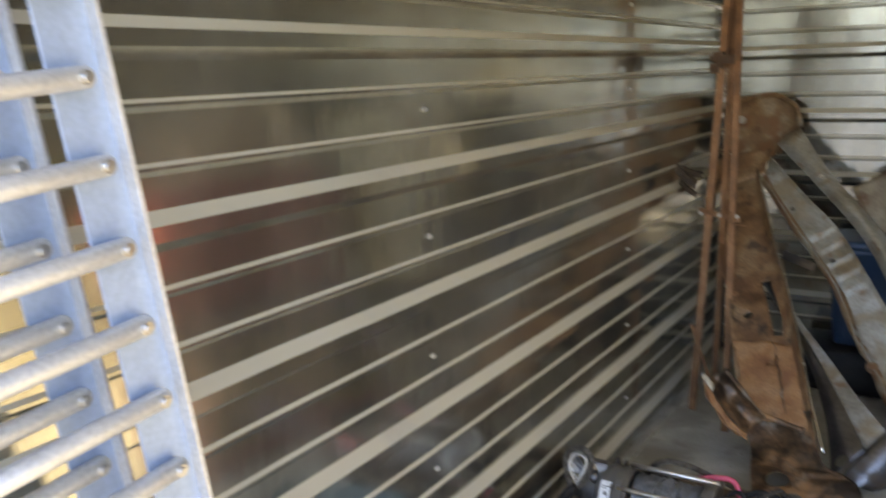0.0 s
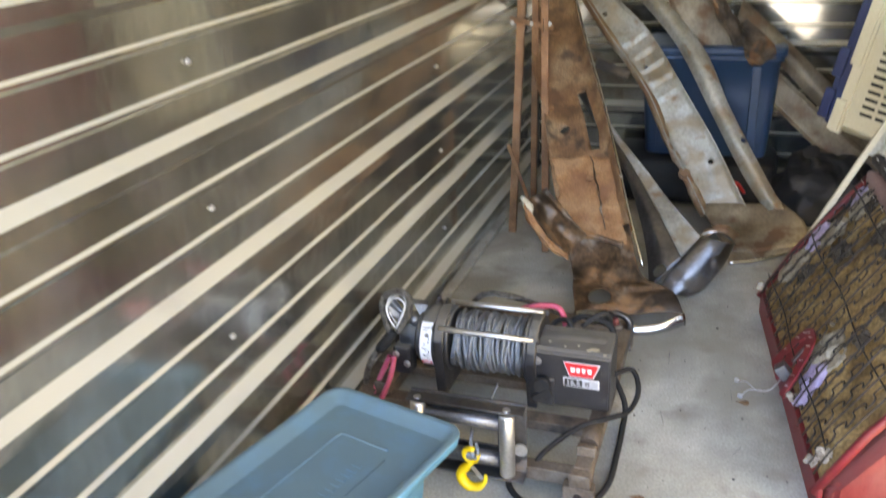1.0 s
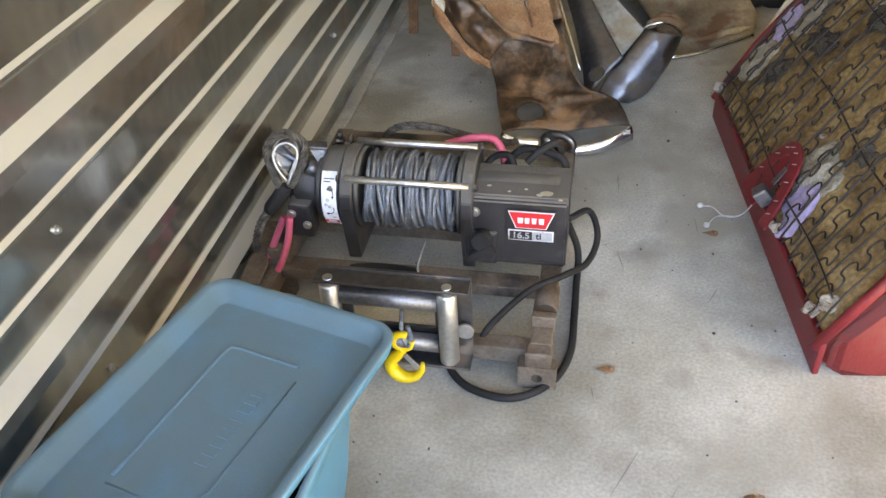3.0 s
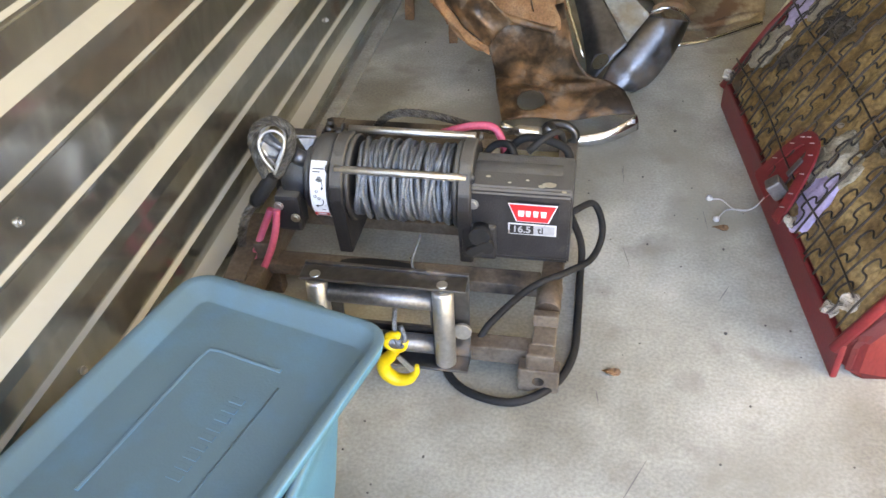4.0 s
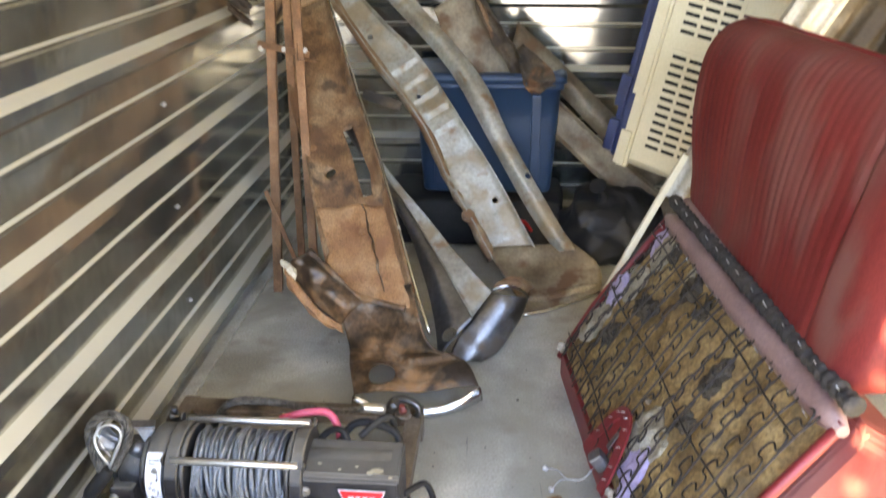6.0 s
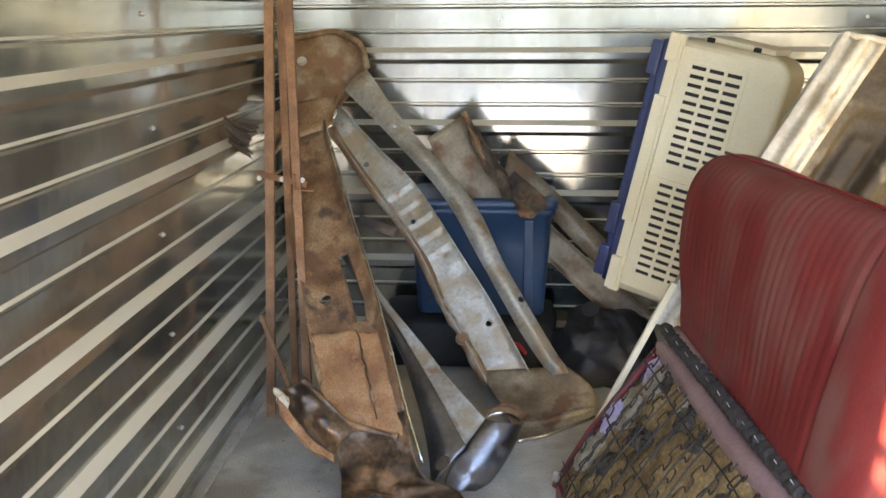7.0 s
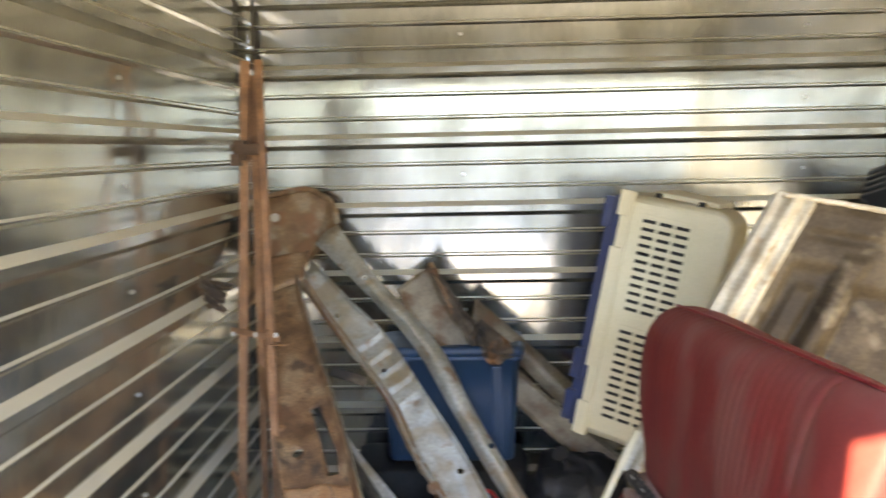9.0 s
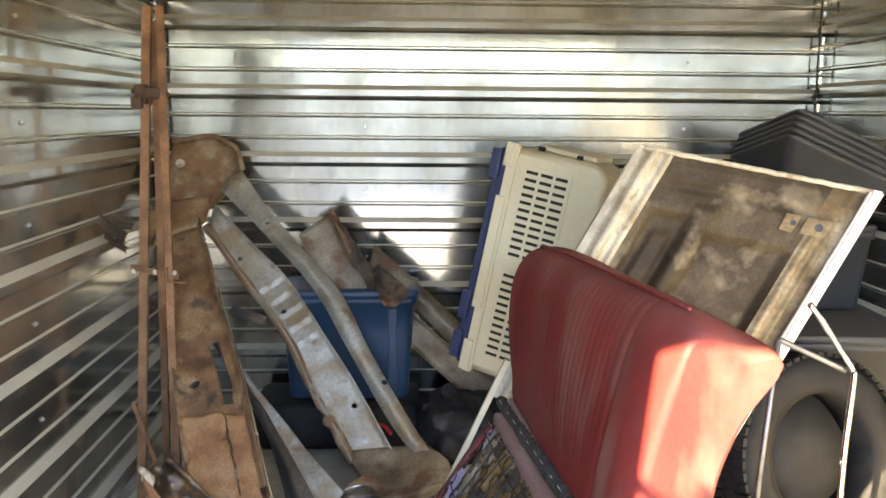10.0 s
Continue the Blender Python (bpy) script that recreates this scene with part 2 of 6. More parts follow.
solid("wall_opposite", bm, SKY_BLOCKER, "unseen plain ochre wall added across the driveway to block the low sky", "wall", kind="structure")
# ---- more materials ----
RUST = surface("rusted_steel", [(0.13, 0.062, 0.03), (0.31, 0.165, 0.08), (0.46, 0.31, 0.18)], scale=7, rough=0.6, metal=0.2, bump=0.7, fine=150, spread=0.26, spots=(0.035, 0.022, 0.016), spot_scale=11, spot_at=0.62, spot_max=0.85, spot_soft=0.06, stretch=(1.1, 0.9, 0.9), stain=(0.15, 0.07, 0.034), stain_scale=4, stain_at=0.52)
RUST_PALE = surface("pale_rust_plate", [(0.25, 0.105, 0.045), (0.42, 0.205, 0.09), (0.55, 0.32, 0.165)], scale=9, rough=0.85, metal=0.05, bump=0.8, fine=170, spread=0.22, spots=(0.17, 0.08, 0.04), spot_scale=9, spot_at=0.64, spot_max=0.8, spot_soft=0.07, stretch=(1.1, 0.9, 0.9), stain=(0.22, 0.095, 0.045), stain_scale=5, stain_at=0.56)
PRIMER = surface("grey_painted_steel", [(0.22, 0.19, 0.14), (0.36, 0.345, 0.29), (0.47, 0.465, 0.42)], scale=5, rough=0.4, metal=0.2, bump=0.35, fine=70, spread=0.16, spots=(0.2, 0.105, 0.05), spot_scale=16, spot_at=0.635, spot_soft=0.06, spot_max=0.9, stain=(0.24, 0.175, 0.1), stain_scale=6, stain_at=0.52, stain_max=0.75)
PRIMER_RUST = surface("rust_stained_steel", [(0.15, 0.07, 0.032), (0.28, 0.175, 0.09), (0.42, 0.35, 0.255)], scale=8, rough=0.6, metal=0.2, bump=0.35, fine=80, spread=0.18, spots=(0.2, 0.1, 0.05), spot_scale=10, spot_at=0.56)
RUST_DARK = surface("dark_rusty_steel", [(0.05, 0.032, 0.02), (0.17, 0.095, 0.05), (0.42, 0.35, 0.28)], scale=9, rough=0.4, metal=0.4, bump=0.6, fine=60, spread=0.3, spots=(0.33, 0.165, 0.07), spot_scale=8, spot_at=0.55, spot_max=0.9, spot_soft=0.06, stain=(0.02, 0.015, 0.012), stain_scale=5, stain_at=0.56)
TORN = surface("torn_brown_steel", [(0.025, 0.018, 0.013), (0.075, 0.05, 0.032), (0.15, 0.11, 0.075)], scale=9, rough=0.8, metal=0.1, bump=0.6, fine=70, spread=0.2, spots=(0.16, 0.075, 0.034), spot_scale=8, spot_at=0.63)
BROWN_GREY = surface("brown_stained_grey_steel", [(0.09, 0.06, 0.035), (0.2, 0.155, 0.1), (0.31, 0.26, 0.185)], scale=6, rough=0.55, metal=0.3, bump=0.3, fine=80, spread=0.15, spots=(0.12, 0.065, 0.035), spot_scale=8, spot_at=0.6)
CAP_CHROME = surface("smoky_chrome", [(0.11, 0.105, 0.1), (0.2, 0.195, 0.19)], scale=5, rough=0.36, metal=1.0, bump=0.08, fine=60, spread=0.12, spots=(0.1, 0.075, 0.055), spot_scale=9, spot_at=0.6)
CHROME = surface("worn_chrome", [(0.55, 0.55, 0.56), (0.75, 0.75, 0.76)], scale=6, rough=0.16, metal=1.0, bump=0.05, fine=80, spread=0.08, spots=(0.2, 0.17, 0.14), spot_scale=16, spot_at=0.7)
DULL_CHROME = surface("dull_dark_chrome", [(0.11, 0.105, 0.1), (0.2, 0.195, 0.19)], scale=5, rough=0.38, metal=0.9, bump=0.1, fine=60, spread=0.15, spots=(0.14, 0.1, 0.07), spot_scale=12, spot_at=0.66)
BROWN_STEEL = surface("brown_rusty_bar", [(0.17, 0.078, 0.036), (0.3, 0.145, 0.068), (0.4, 0.21, 0.11)], scale=9, rough=0.7, metal=0.2, bump=0.3, fine=140, spread=0.2)
COLLAR_STEEL = surface("dark_brown_rusty_steel", [(0.06, 0.032, 0.018), (0.12, 0.065, 0.035)], scale=14, rough=0.7, metal=0.2, bump=0.35, fine=120, spread=0.2)
FRAME_STEEL = surface("weathered_frame_steel", [(0.12, 0.085, 0.06), (0.2, 0.155, 0.115), (0.26, 0.21, 0.165)], scale=10, rough=0.65, metal=0.4, bump=0.3, fine=120, spread=0.18, spots=(0.025, 0.02, 0.017), spot_scale=6, spot_at=0.63)
BLUE_PLASTIC = surface("blue_plastic", [(0.045, 0.19, 0.29), (0.06, 0.235, 0.355)], scale=4, rough=0.42, bump=0.12, fine=220, spread=0.06, dust=(0.095, 0.145, 0.142), dust_amount=0.85)
BACK_BLUE = surface("deep_blue_plastic", [(0.01, 0.035, 0.075), (0.014, 0.045, 0.095)], scale=4, rough=0.45, bump=0.1, fine=160, spread=0.06)
BLACK_CAST = surface("black_cast_metal", [(0.016, 0.015, 0.016), (0.032, 0.03, 0.03)], scale=12, rough=0.42, metal=0.1, bump=0.3, fine=260, spread=0.15, dust=(0.15, 0.135, 0.11), dust_amount=0.6, stain=(0.07, 0.058, 0.045), stain_scale=14, stain_at=0.62, stain_max=0.6)
BLACK_RUBBER = surface("black_rubber", [(0.015, 0.015, 0.015), (0.03, 0.029, 0.028)], scale=9, rough=0.6, bump=0.2, fine=160, spread=0.1)
BLACK_RUBBER.node_tree.nodes["Principled BSDF"].inputs["Specular IOR Level"].default_value = 0.12
ROPE = surface("steel_wire_rope", [(0.24, 0.265, 0.29), (0.4, 0.425, 0.45)], scale=40, rough=0.4, metal=0.75, bump=0.8, fine=420, spread=0.3)
DARK_ROPE = surface("greasy_wire_rope", [(0.07, 0.062, 0.052), (0.26, 0.24, 0.21)], scale=60, rough=0.42, metal=0.7, bump=0.9, fine=420, spread=0.3)
BRIGHT = surface("bright_zinc_steel", [(0.5, 0.49, 0.46), (0.68, 0.67, 0.64)], scale=12, rough=0.33, metal=0.9, bump=0.15, fine=120, spread=0.1, spots=(0.3, 0.24, 0.18), spot_scale=22, spot_at=0.68)
ROLLER = surface("grey_steel_roller", [(0.16, 0.16, 0.165), (0.27, 0.265, 0.26)], scale=14, rough=0.4, metal=0.8, bump=0.15, fine=150, spread=0.15)
YELLOW = surface("yellow_painted_hook", [(0.72, 0.45, 0.015), (0.85, 0.58, 0.03)], scale=14, rough=0.4, bump=0.15, fine=120, spread=0.06, spots=(0.3, 0.18, 0.04), spot_scale=24, spot_at=0.7)
PINK = surface("faded_red_cable", [(0.5, 0.06, 0.11), (0.62, 0.12, 0.18)], scale=12, rough=0.5, bump=0.1, fine=150)
RED_VINYL = surface("red_vinyl", [(0.135, 0.016, 0.015), (0.2, 0.03, 0.026)], scale=5, rough=0.52, bump=0.12, fine=180, spread=0.1, dust=(0.2, 0.075, 0.062), dust_amount=0.4, spots=(0.17, 0.085, 0.068), spot_scale=6, spot_at=0.57, spot_max=0.65, spot_soft=0.09, stretch=(1, 1.3, 0.45))
RED_VINYL.node_tree.nodes["Principled BSDF"].inputs["Specular IOR Level"].default_value = 0.2
RED_TRIM = surface("dark_red_trim", [(0.16, 0.012, 0.015), (0.24, 0.02, 0.022)], scale=9, rough=0.45, bump=0.1, fine=140)
PIN_RED = surface("faded_red_paint", [(0.2, 0.04, 0.035), (0.3, 0.085, 0.07)], scale=30, rough=0.6, bump=0.2, fine=150)
PIPING = surface("dusty_pink_vinyl", [(0.2, 0.115, 0.1), (0.3, 0.19, 0.17)], scale=8, rough=0.5, bump=0.2, fine=120)
BURLAP = surface("old_brown_padding", [(0.2, 0.12, 0.045), (0.37, 0.23, 0.09), (0.5, 0.34, 0.15)], scale=11, rough=0.95, bump=0.7, fine=90, spread=0.3, spots=(0.07, 0.055, 0.04), spot_scale=5, spot_at=0.63, spot_max=0.7, spot_soft=0.08)
SPRING = surface("black_spring_wire", [(0.02, 0.017, 0.014), (0.06, 0.045, 0.035)], scale=16, rough=0.5, metal=0.5, bump=0.2, fine=120)
LILAC = surface("lilac_foam", [(0.4, 0.33, 0.5), (0.55, 0.47, 0.64)], scale=14, rough=0.95, bump=0.6, fine=90)
CORD = surface("dusty_black_cord", [(0.02, 0.018, 0.016), (0.06, 0.05, 0.042)], scale=30, rough=0.85, bump=0.9, fine=110, spread=0.3)
FLUFF_DARK = surface("dark_matted_fluff", [(0.05, 0.04, 0.028), (0.13, 0.1, 0.065)], scale=30, rough=1.0, bump=1.0, fine=180, spread=0.3)
FLUFF_PALE = surface("pale_cotton_fluff", [(0.3, 0.25, 0.17), (0.5, 0.44, 0.33)], scale=24, rough=1.0, bump=0.9, fine=150, spread=0.2)
TUFT = surface("white_stuffing", [(0.22, 0.175, 0.13), (0.44, 0.38, 0.3)], scale=40, rough=1.0, bump=1.0, fine=160)
CREAM = surface("cream_plastic", [(0.6, 0.52, 0.33), (0.7, 0.615, 0.42)], scale=4, rough=0.5, bump=0.1, fine=150, spread=0.05, dust=(0.36, 0.31, 0.23), dust_amount=0.5)
NAVY = surface("navy_plastic", [(0.014, 0.028, 0.085), (0.022, 0.04, 0.115)], scale=5, rough=0.45, bump=0.1, fine=150)
# near-black stand-in for the shade seen through the carrier's slots
SLOT_SHADE = surface("painted_slot_shade", [(0.015, 0.014, 0.013), (0.03, 0.028, 0.025)], rough=0.9)
DIRTY_PANEL = surface("dirty_white_panel", [(0.03, 0.021, 0.013), (0.06, 0.043, 0.026), (0.115, 0.087, 0.055)], scale=4.5, rough=0.55, bump=0.1, fine=90, spread=0.15, spots=(0.3, 0.25, 0.18), spot_scale=5.5, spot_at=0.635, spot_max=0.75, spot_soft=0.07, stain=(0.045, 0.032, 0.02), stain_scale=3.0, stain_at=0.58)
CLEAN_EDGE = surface("bare_white_paint", [(0.66, 0.62, 0.52), (0.76, 0.73, 0.65)], scale=9, rough=0.45, bump=0.15, fine=90, spread=0.08, spots=(0.34, 0.25, 0.16), spot_scale=16, spot_at=0.68)
DIRTY_LIGHT = surface("muddy_cream_paint", [(0.12, 0.082, 0.043), (0.28, 0.21, 0.125), (0.48, 0.405, 0.275)], scale=7, rough=0.6, bump=0.3, fine=60, spread=0.18, spots=(0.12, 0.085, 0.05), spot_scale=5, spot_at=0.6)
for mat in (DIRTY_PANEL, DIRTY_LIGHT):
    mat.node_tree.nodes["Principled BSDF"].inputs["Specular IOR Level"].default_value = 0.15
SCUFF = surface("scuff", [(0.16, 0.15, 0.135), (0.22, 0.21, 0.19)], rough=0.8, bump=0.0)
WHITE_EDGE = surface("chipped_white_paint", [(0.33, 0.27, 0.18), (0.6, 0.55, 0.43)], scale=10, rough=0.5, bump=0.2, fine=90, spots=(0.3, 0.22, 0.14), spot_scale=18, spot_at=0.64)
GREY_PLASTIC = surface("dark_grey_plastic", [(0.032, 0.035, 0.038), (0.055, 0.058, 0.06)], scale=6, rough=0.5, bump=0.1, fine=140, dust=(0.14, 0.12, 0.09), dust_amount=0.5)
CARDBOARD = surface("cardboard", [(0.36, 0.22, 0.11), (0.44, 0.28, 0.15)], scale=7, rough=0.85, bump=0.2, fine=90, spread=0.1)
ALUMINIUM = surface("scuffed_aluminium", [(0.6, 0.6, 0.58), (0.72, 0.72, 0.7)], scale=10, rough=0.45, metal=0.6, bump=0.1, fine=130, spread=0.1)
# aluminium rails with the sky's blue reflection put into the base colour
RAIL_SKY_TINT = surface("sky_tinted_aluminium", [(0.3, 0.4, 0.56), (0.38, 0.48, 0.63)], scale=6, rough=0.4, metal=0.35, bump=0.08, fine=110, spread=0.08)
LABEL_RED = surface("red_label", [(0.62, 0.02, 0.025), (0.68, 0.03, 0.035)], rough=0.35, bump=0.0)
LABEL_WHITE = surface("white_label", [(0.7, 0.7, 0.68), (0.8, 0.8, 0.78)], rough=0.4, bump=0.0, spots=(0.3, 0.22, 0.15), spot_scale=40, spot_at=0.68)
LABEL_SILVER = surface("silver_label", [(0.4, 0.41, 0.42), (0.5, 0.51, 0.52)], rough=0.35, metal=0.4, bump=0.0)
LABEL_BLACK = surface("black_print", [(0.015, 0.015, 0.015), (0.02, 0.02, 0.02)], rough=0.4, bump=0.0)
BLACK_BAG = surface("black_bag_plastic", [(0.006, 0.006, 0.007), (0.014, 0.014, 0.015)], scale=9, rough=0.6, bump=0.5, fine=30)

# ---- shape helpers ----


def loft(bm, rings, cap=True, smooth=True, closed=True):
    """Skins rings of equal length."""
    vs = [[bm.verts.new(p) for p in r] for r in rings]
    n = len(vs[0])
    for a, b in zip(vs, vs[1:]):
        for k in range(n if closed else n - 1):
            bm.faces.new((a[k], a[(k + 1) % n], b[(k + 1) % n], b[k])).smooth = smooth
    if cap and closed:
        bm.faces.new(vs[0][::-1])
        bm.faces.new(vs[-1])
    return vs


def rounded(w, d, r, z, m, seg=5, inset=0.0):
    """A rounded rectangle in plan, moved by m."""
    w, d, r = w / 2 - inset, d / 2 - inset, max(0.002, r - inset)
    out = []
    for cx, cy, a0 in ((w - r, d - r, 0), (-w + r, d - r, 90), (-w + r, -d + r, 180), (w - r, -d + r, 270)):
        for i in range(seg + 1):
            a = radians(a0 + 90 * i / seg)
            out.append(m @ Vector((cx + r * math.cos(a), cy + r * math.sin(a), z)))
    return out


def along(edge, d, values):
    """Points of a line at given distances along the direction d."""
    p = smooth_path(edge, 10)
    key = [q.dot(d) for q in p]
    out = []
    for v in values:
        i = 0
        while i < len(p) - 2 and key[i + 1] < v:
            i += 1
        t = (v - key[i]) / max(1e-6, key[i + 1] - key[i])
        out.append(p[i].lerp(p[i + 1], t))
    return out


def bent_sheet(bm, left, right, across, thick=0.004, steps=40, paired=True, wave=0.0):
    """A pressed sheet between two edge lines. across gives the height over the chord at 0..1 across; the sheet has two faces and rims."""
    if paired:
        L, R = smooth_path(left, steps // (len(left) - 1)), smooth_path(right, steps // (len(right) - 1))
        n = min(len(L), len(R))
        L, R = L[:n], R[:n]
    else:
        d = (Vector(left[-1]) + Vector(right[-1]) - Vector(left[0]) - Vector(right[0])).normalized()
        k0 = max(Vector(left[0]).dot(d), Vector(right[0]).dot(d))
        k1 = min(Vector(left[-1]).dot(d), Vector(right[-1]).dot(d))
        vals = [k0 + (k1 - k0) * i / steps for i in range(steps + 1)]
        L, R = along(left, d, vals), along(right, d, vals)
        L[0], R[0], L[-1], R[-1] = Vector(left[0]), Vector(right[0]), Vector(left[-1]), Vector(right[-1])
        n = len(L)
    us = [0, 0.04, 0.1, 0.18, 0.28, 0.4, 0.5, 0.6, 0.72, 0.82, 0.9, 0.96, 1]
    front, back = [], []
    for i in range(n):
        t = (L[min(i + 1, n - 1)] + R[min(i + 1, n - 1)] - L[max(i - 1, 0)] - R[max(i - 1, 0)]).normalized()
        a = (R[i] - L[i])
        nn = a.cross(t).normalized()
        if nn.dot(Vector((-0.1, 1, -0.7))) > 0:
            nn = -nn
        fr, bk = [], []
        for u in us:
            h = across(u, i / (n - 1)) + wave * noise.noise((u * 3, i * 0.25, 1.7))
            p = L[i].lerp(R[i], u) + nn * h
            fr.append(bm.verts.new(p))
            bk.append(bm.verts.new(p - nn * thick))
        front.append(fr)
        back.append(bk)
    m = len(us)
    for i in range(n - 1):
        for k in range(m - 1):
            bm.faces.new((front[i][k], front[i][k + 1], front[i + 1][k + 1], front[i + 1][k])).smooth = True
            bm.faces.new((back[i][k], back[i + 1][k], back[i + 1][k + 1], back[i][k + 1])).smooth = True
        bm.faces.new((front[i][0], front[i + 1][0], back[i + 1][0], back[i][0]))
        bm.faces.new((front[i][-1], back[i][-1], back[i + 1][-1], front[i + 1][-1]))
    for e in (0, n - 1):
        for k in range(m - 1):
            bm.faces.new((front[e][k], back[e][k], back[e][k + 1], front[e][k + 1]))


def channel(edge=0.025, bulge=0.0, ea=None, eb=None):
    """A cross-section with turned-up edges."""
    a, b = (edge if ea is None else ea), (edge if eb is None else eb)

    def f(u, s):
        h = bulge * math.sin(math.pi * u)
        if u < 0.1:
            h += a * (1 - u / 0.1)
        if u > 0.9:
            h += b * (u - 0.9) / 0.1
        return h
    return f


def cut(ob, cutters):
    """Cuts holes of the given shapes out of a part for good."""
    for bm in cutters:
        bmesh.ops.translate(bm, verts=bm.verts, vec=-root_at(ob))
        bmesh.ops.recalc_face_normals(bm, faces=bm.faces)
        me = bpy.data.meshes.new("cutter")
        bm.to_mesh(me)
        bm.free()
        c = new("cutter", me)
        c.matrix_world = ob.matrix_world.copy()
        c.location = root_at(ob)
        mod = ob.modifiers.new("cut", "BOOLEAN")
        mod.operation, mod.object, mod.solver = "DIFFERENCE", c, "EXACT"
        bpy.context.view_layer.update()
        got = bpy.data.meshes.new_from_object(ob.evaluated_get(bpy.context.evaluated_depsgraph_get()))
        ob.modifiers.clear()
        if len(got.polygons) > 50:
            ob.data = got
        bpy.data.objects.remove(c)


def prism(pts, n, depth):
    """A closed shape with the outline pts, pushed both ways along n."""
    bm = bmesh.new()
    n = Vector(n).normalized() * depth
    loft(bm, [[Vector(p) - n for p in pts], [Vector(p) + n for p in pts]], smooth=False)
    return bm


def disc_points(c, n, r, seg=16, squash=1.0, turn=0.0):
    n = Vector(n).normalized()
    a = n.orthogonal().normalized()
    b = n.cross(a)
    return [Vector(c) + a * (r * math.cos(t + turn)) + b * (r * squash * math.sin(t + turn)) for t in [2 * math.pi * i / seg for i in range(seg)]]


def cyl(bm, a, b, r, seg=20, r2=None):
    tube(bm, [a, b], r, seg, radii=[r, r if r2 is None else r2])


def rope(bm, pts, r, strands=4, turns=18.0, steps=9):
    """A laid rope of twisted strands along a line."""
    p = smooth_path(pts, steps)
    length = sum((b - a).length for a, b in zip(p, p[1:]))
    dense = []
    for a, b in zip(p, p[1:]):
        k = max(1, int((b - a).length / (r * 0.9)))
        dense += [a.lerp(b, i / k) for i in range(k)]
    dense.append(p[-1])
    up = None
    frames = []
    for i, q in enumerate(dense):
        d = (dense[min(i + 1, len(dense) - 1)] - dense[max(i - 1, 0)]).normalized()
        up = d.orthogonal().normalized() if up is None else (up - d * up.dot(d)).normalized()
        frames.append((q, up, d.cross(up)))
    for s in range(strands):
        line, run = [], 0.0
        for i, (q, u, v) in enumerate(frames):
            if i:
                run += (q - frames[i - 1][0]).length
            a = 2 * math.pi * (s / strands + run * turns)
            line.append(q + (u * math.cos(a) + v * math.sin(a)) * r * 0.66)
        tube(bm, line, r * (0.5 if strands < 5 else 0.34), 6)


def bolt(parent, at, axis, r=0.009, h=0.007, material=None, name="bolt"):
    bm = bmesh.new()
    at, axis = Vector(at), Vector(axis).normalized()
    cyl(bm, at, at + axis * h, r, 6)
    cyl(bm, at - axis * 0.001, at + axis * 0.002, r * 1.5, 12)
    return part(name, bm, material or BRIGHT, parent)
# ---- wall screws, trims ----
screw_bm = bmesh.new()
cyl(screw_bm, (0, 0, 0), (0.003, 0, 0), 0.008, 10)
cyl(screw_bm, (0.003, 0, 0), (0.008, 0, 0), 0.005, 6)
SCREW = finish(screw_bm, "screw", BRIGHT)
for y in (0.62, 2.157, 3.627):
    for k in range(-1, 5):
        o = new("screw", SCREW)
        o.parent = wall_west
        o.location = Vector((XL + 0.001, y, 1.33 - 0.159 + PITCH * (k - 2))) - wall_west.location
for x in (-0.15, 1.4):
    for k in range(-1, 5):
        o = new("screw", SCREW)
        o.parent = wall_north
        o.rotation_euler = (0, 0, radians(-90))
        o.location = Vector((x, YB - 0.001, 1.62 - 0.159 + PITCH * (k - 2))) - wall_north.location
bm = bmesh.new()
box(bm, (XL + 0.0335, YB - 0.048, 0.002), (XL + 0.046, YB - 0.0335, ZC - 0.004))
solid("trim", bm, DARKSTEEL, "dark steel corner post between the ribbed walls", "trim", kind="structure")
bm = bmesh.new()
tube(bm, [(XR - 0.038 + 0.006 * noise.noise((k * 0.7, 0, 4)), YB - 0.042, 0.004 + (ZC - 0.01) * k / 60) for k in range(61)], 0.0045, 6)
solid("trim", bm, DARKSTEEL, "dark uneven sealing bead in the corner of the ribbed walls", "trim", kind="structure")
bm = bmesh.new()
box(bm, (XL + 0.0335, YF + 0.1, 0.0), (XL + 0.075, YB - 0.08, 0.012), 0.003)
solid("trim", bm, CONCRETE, "dusty grey floor angle along the wall foot", "trim", kind="structure")

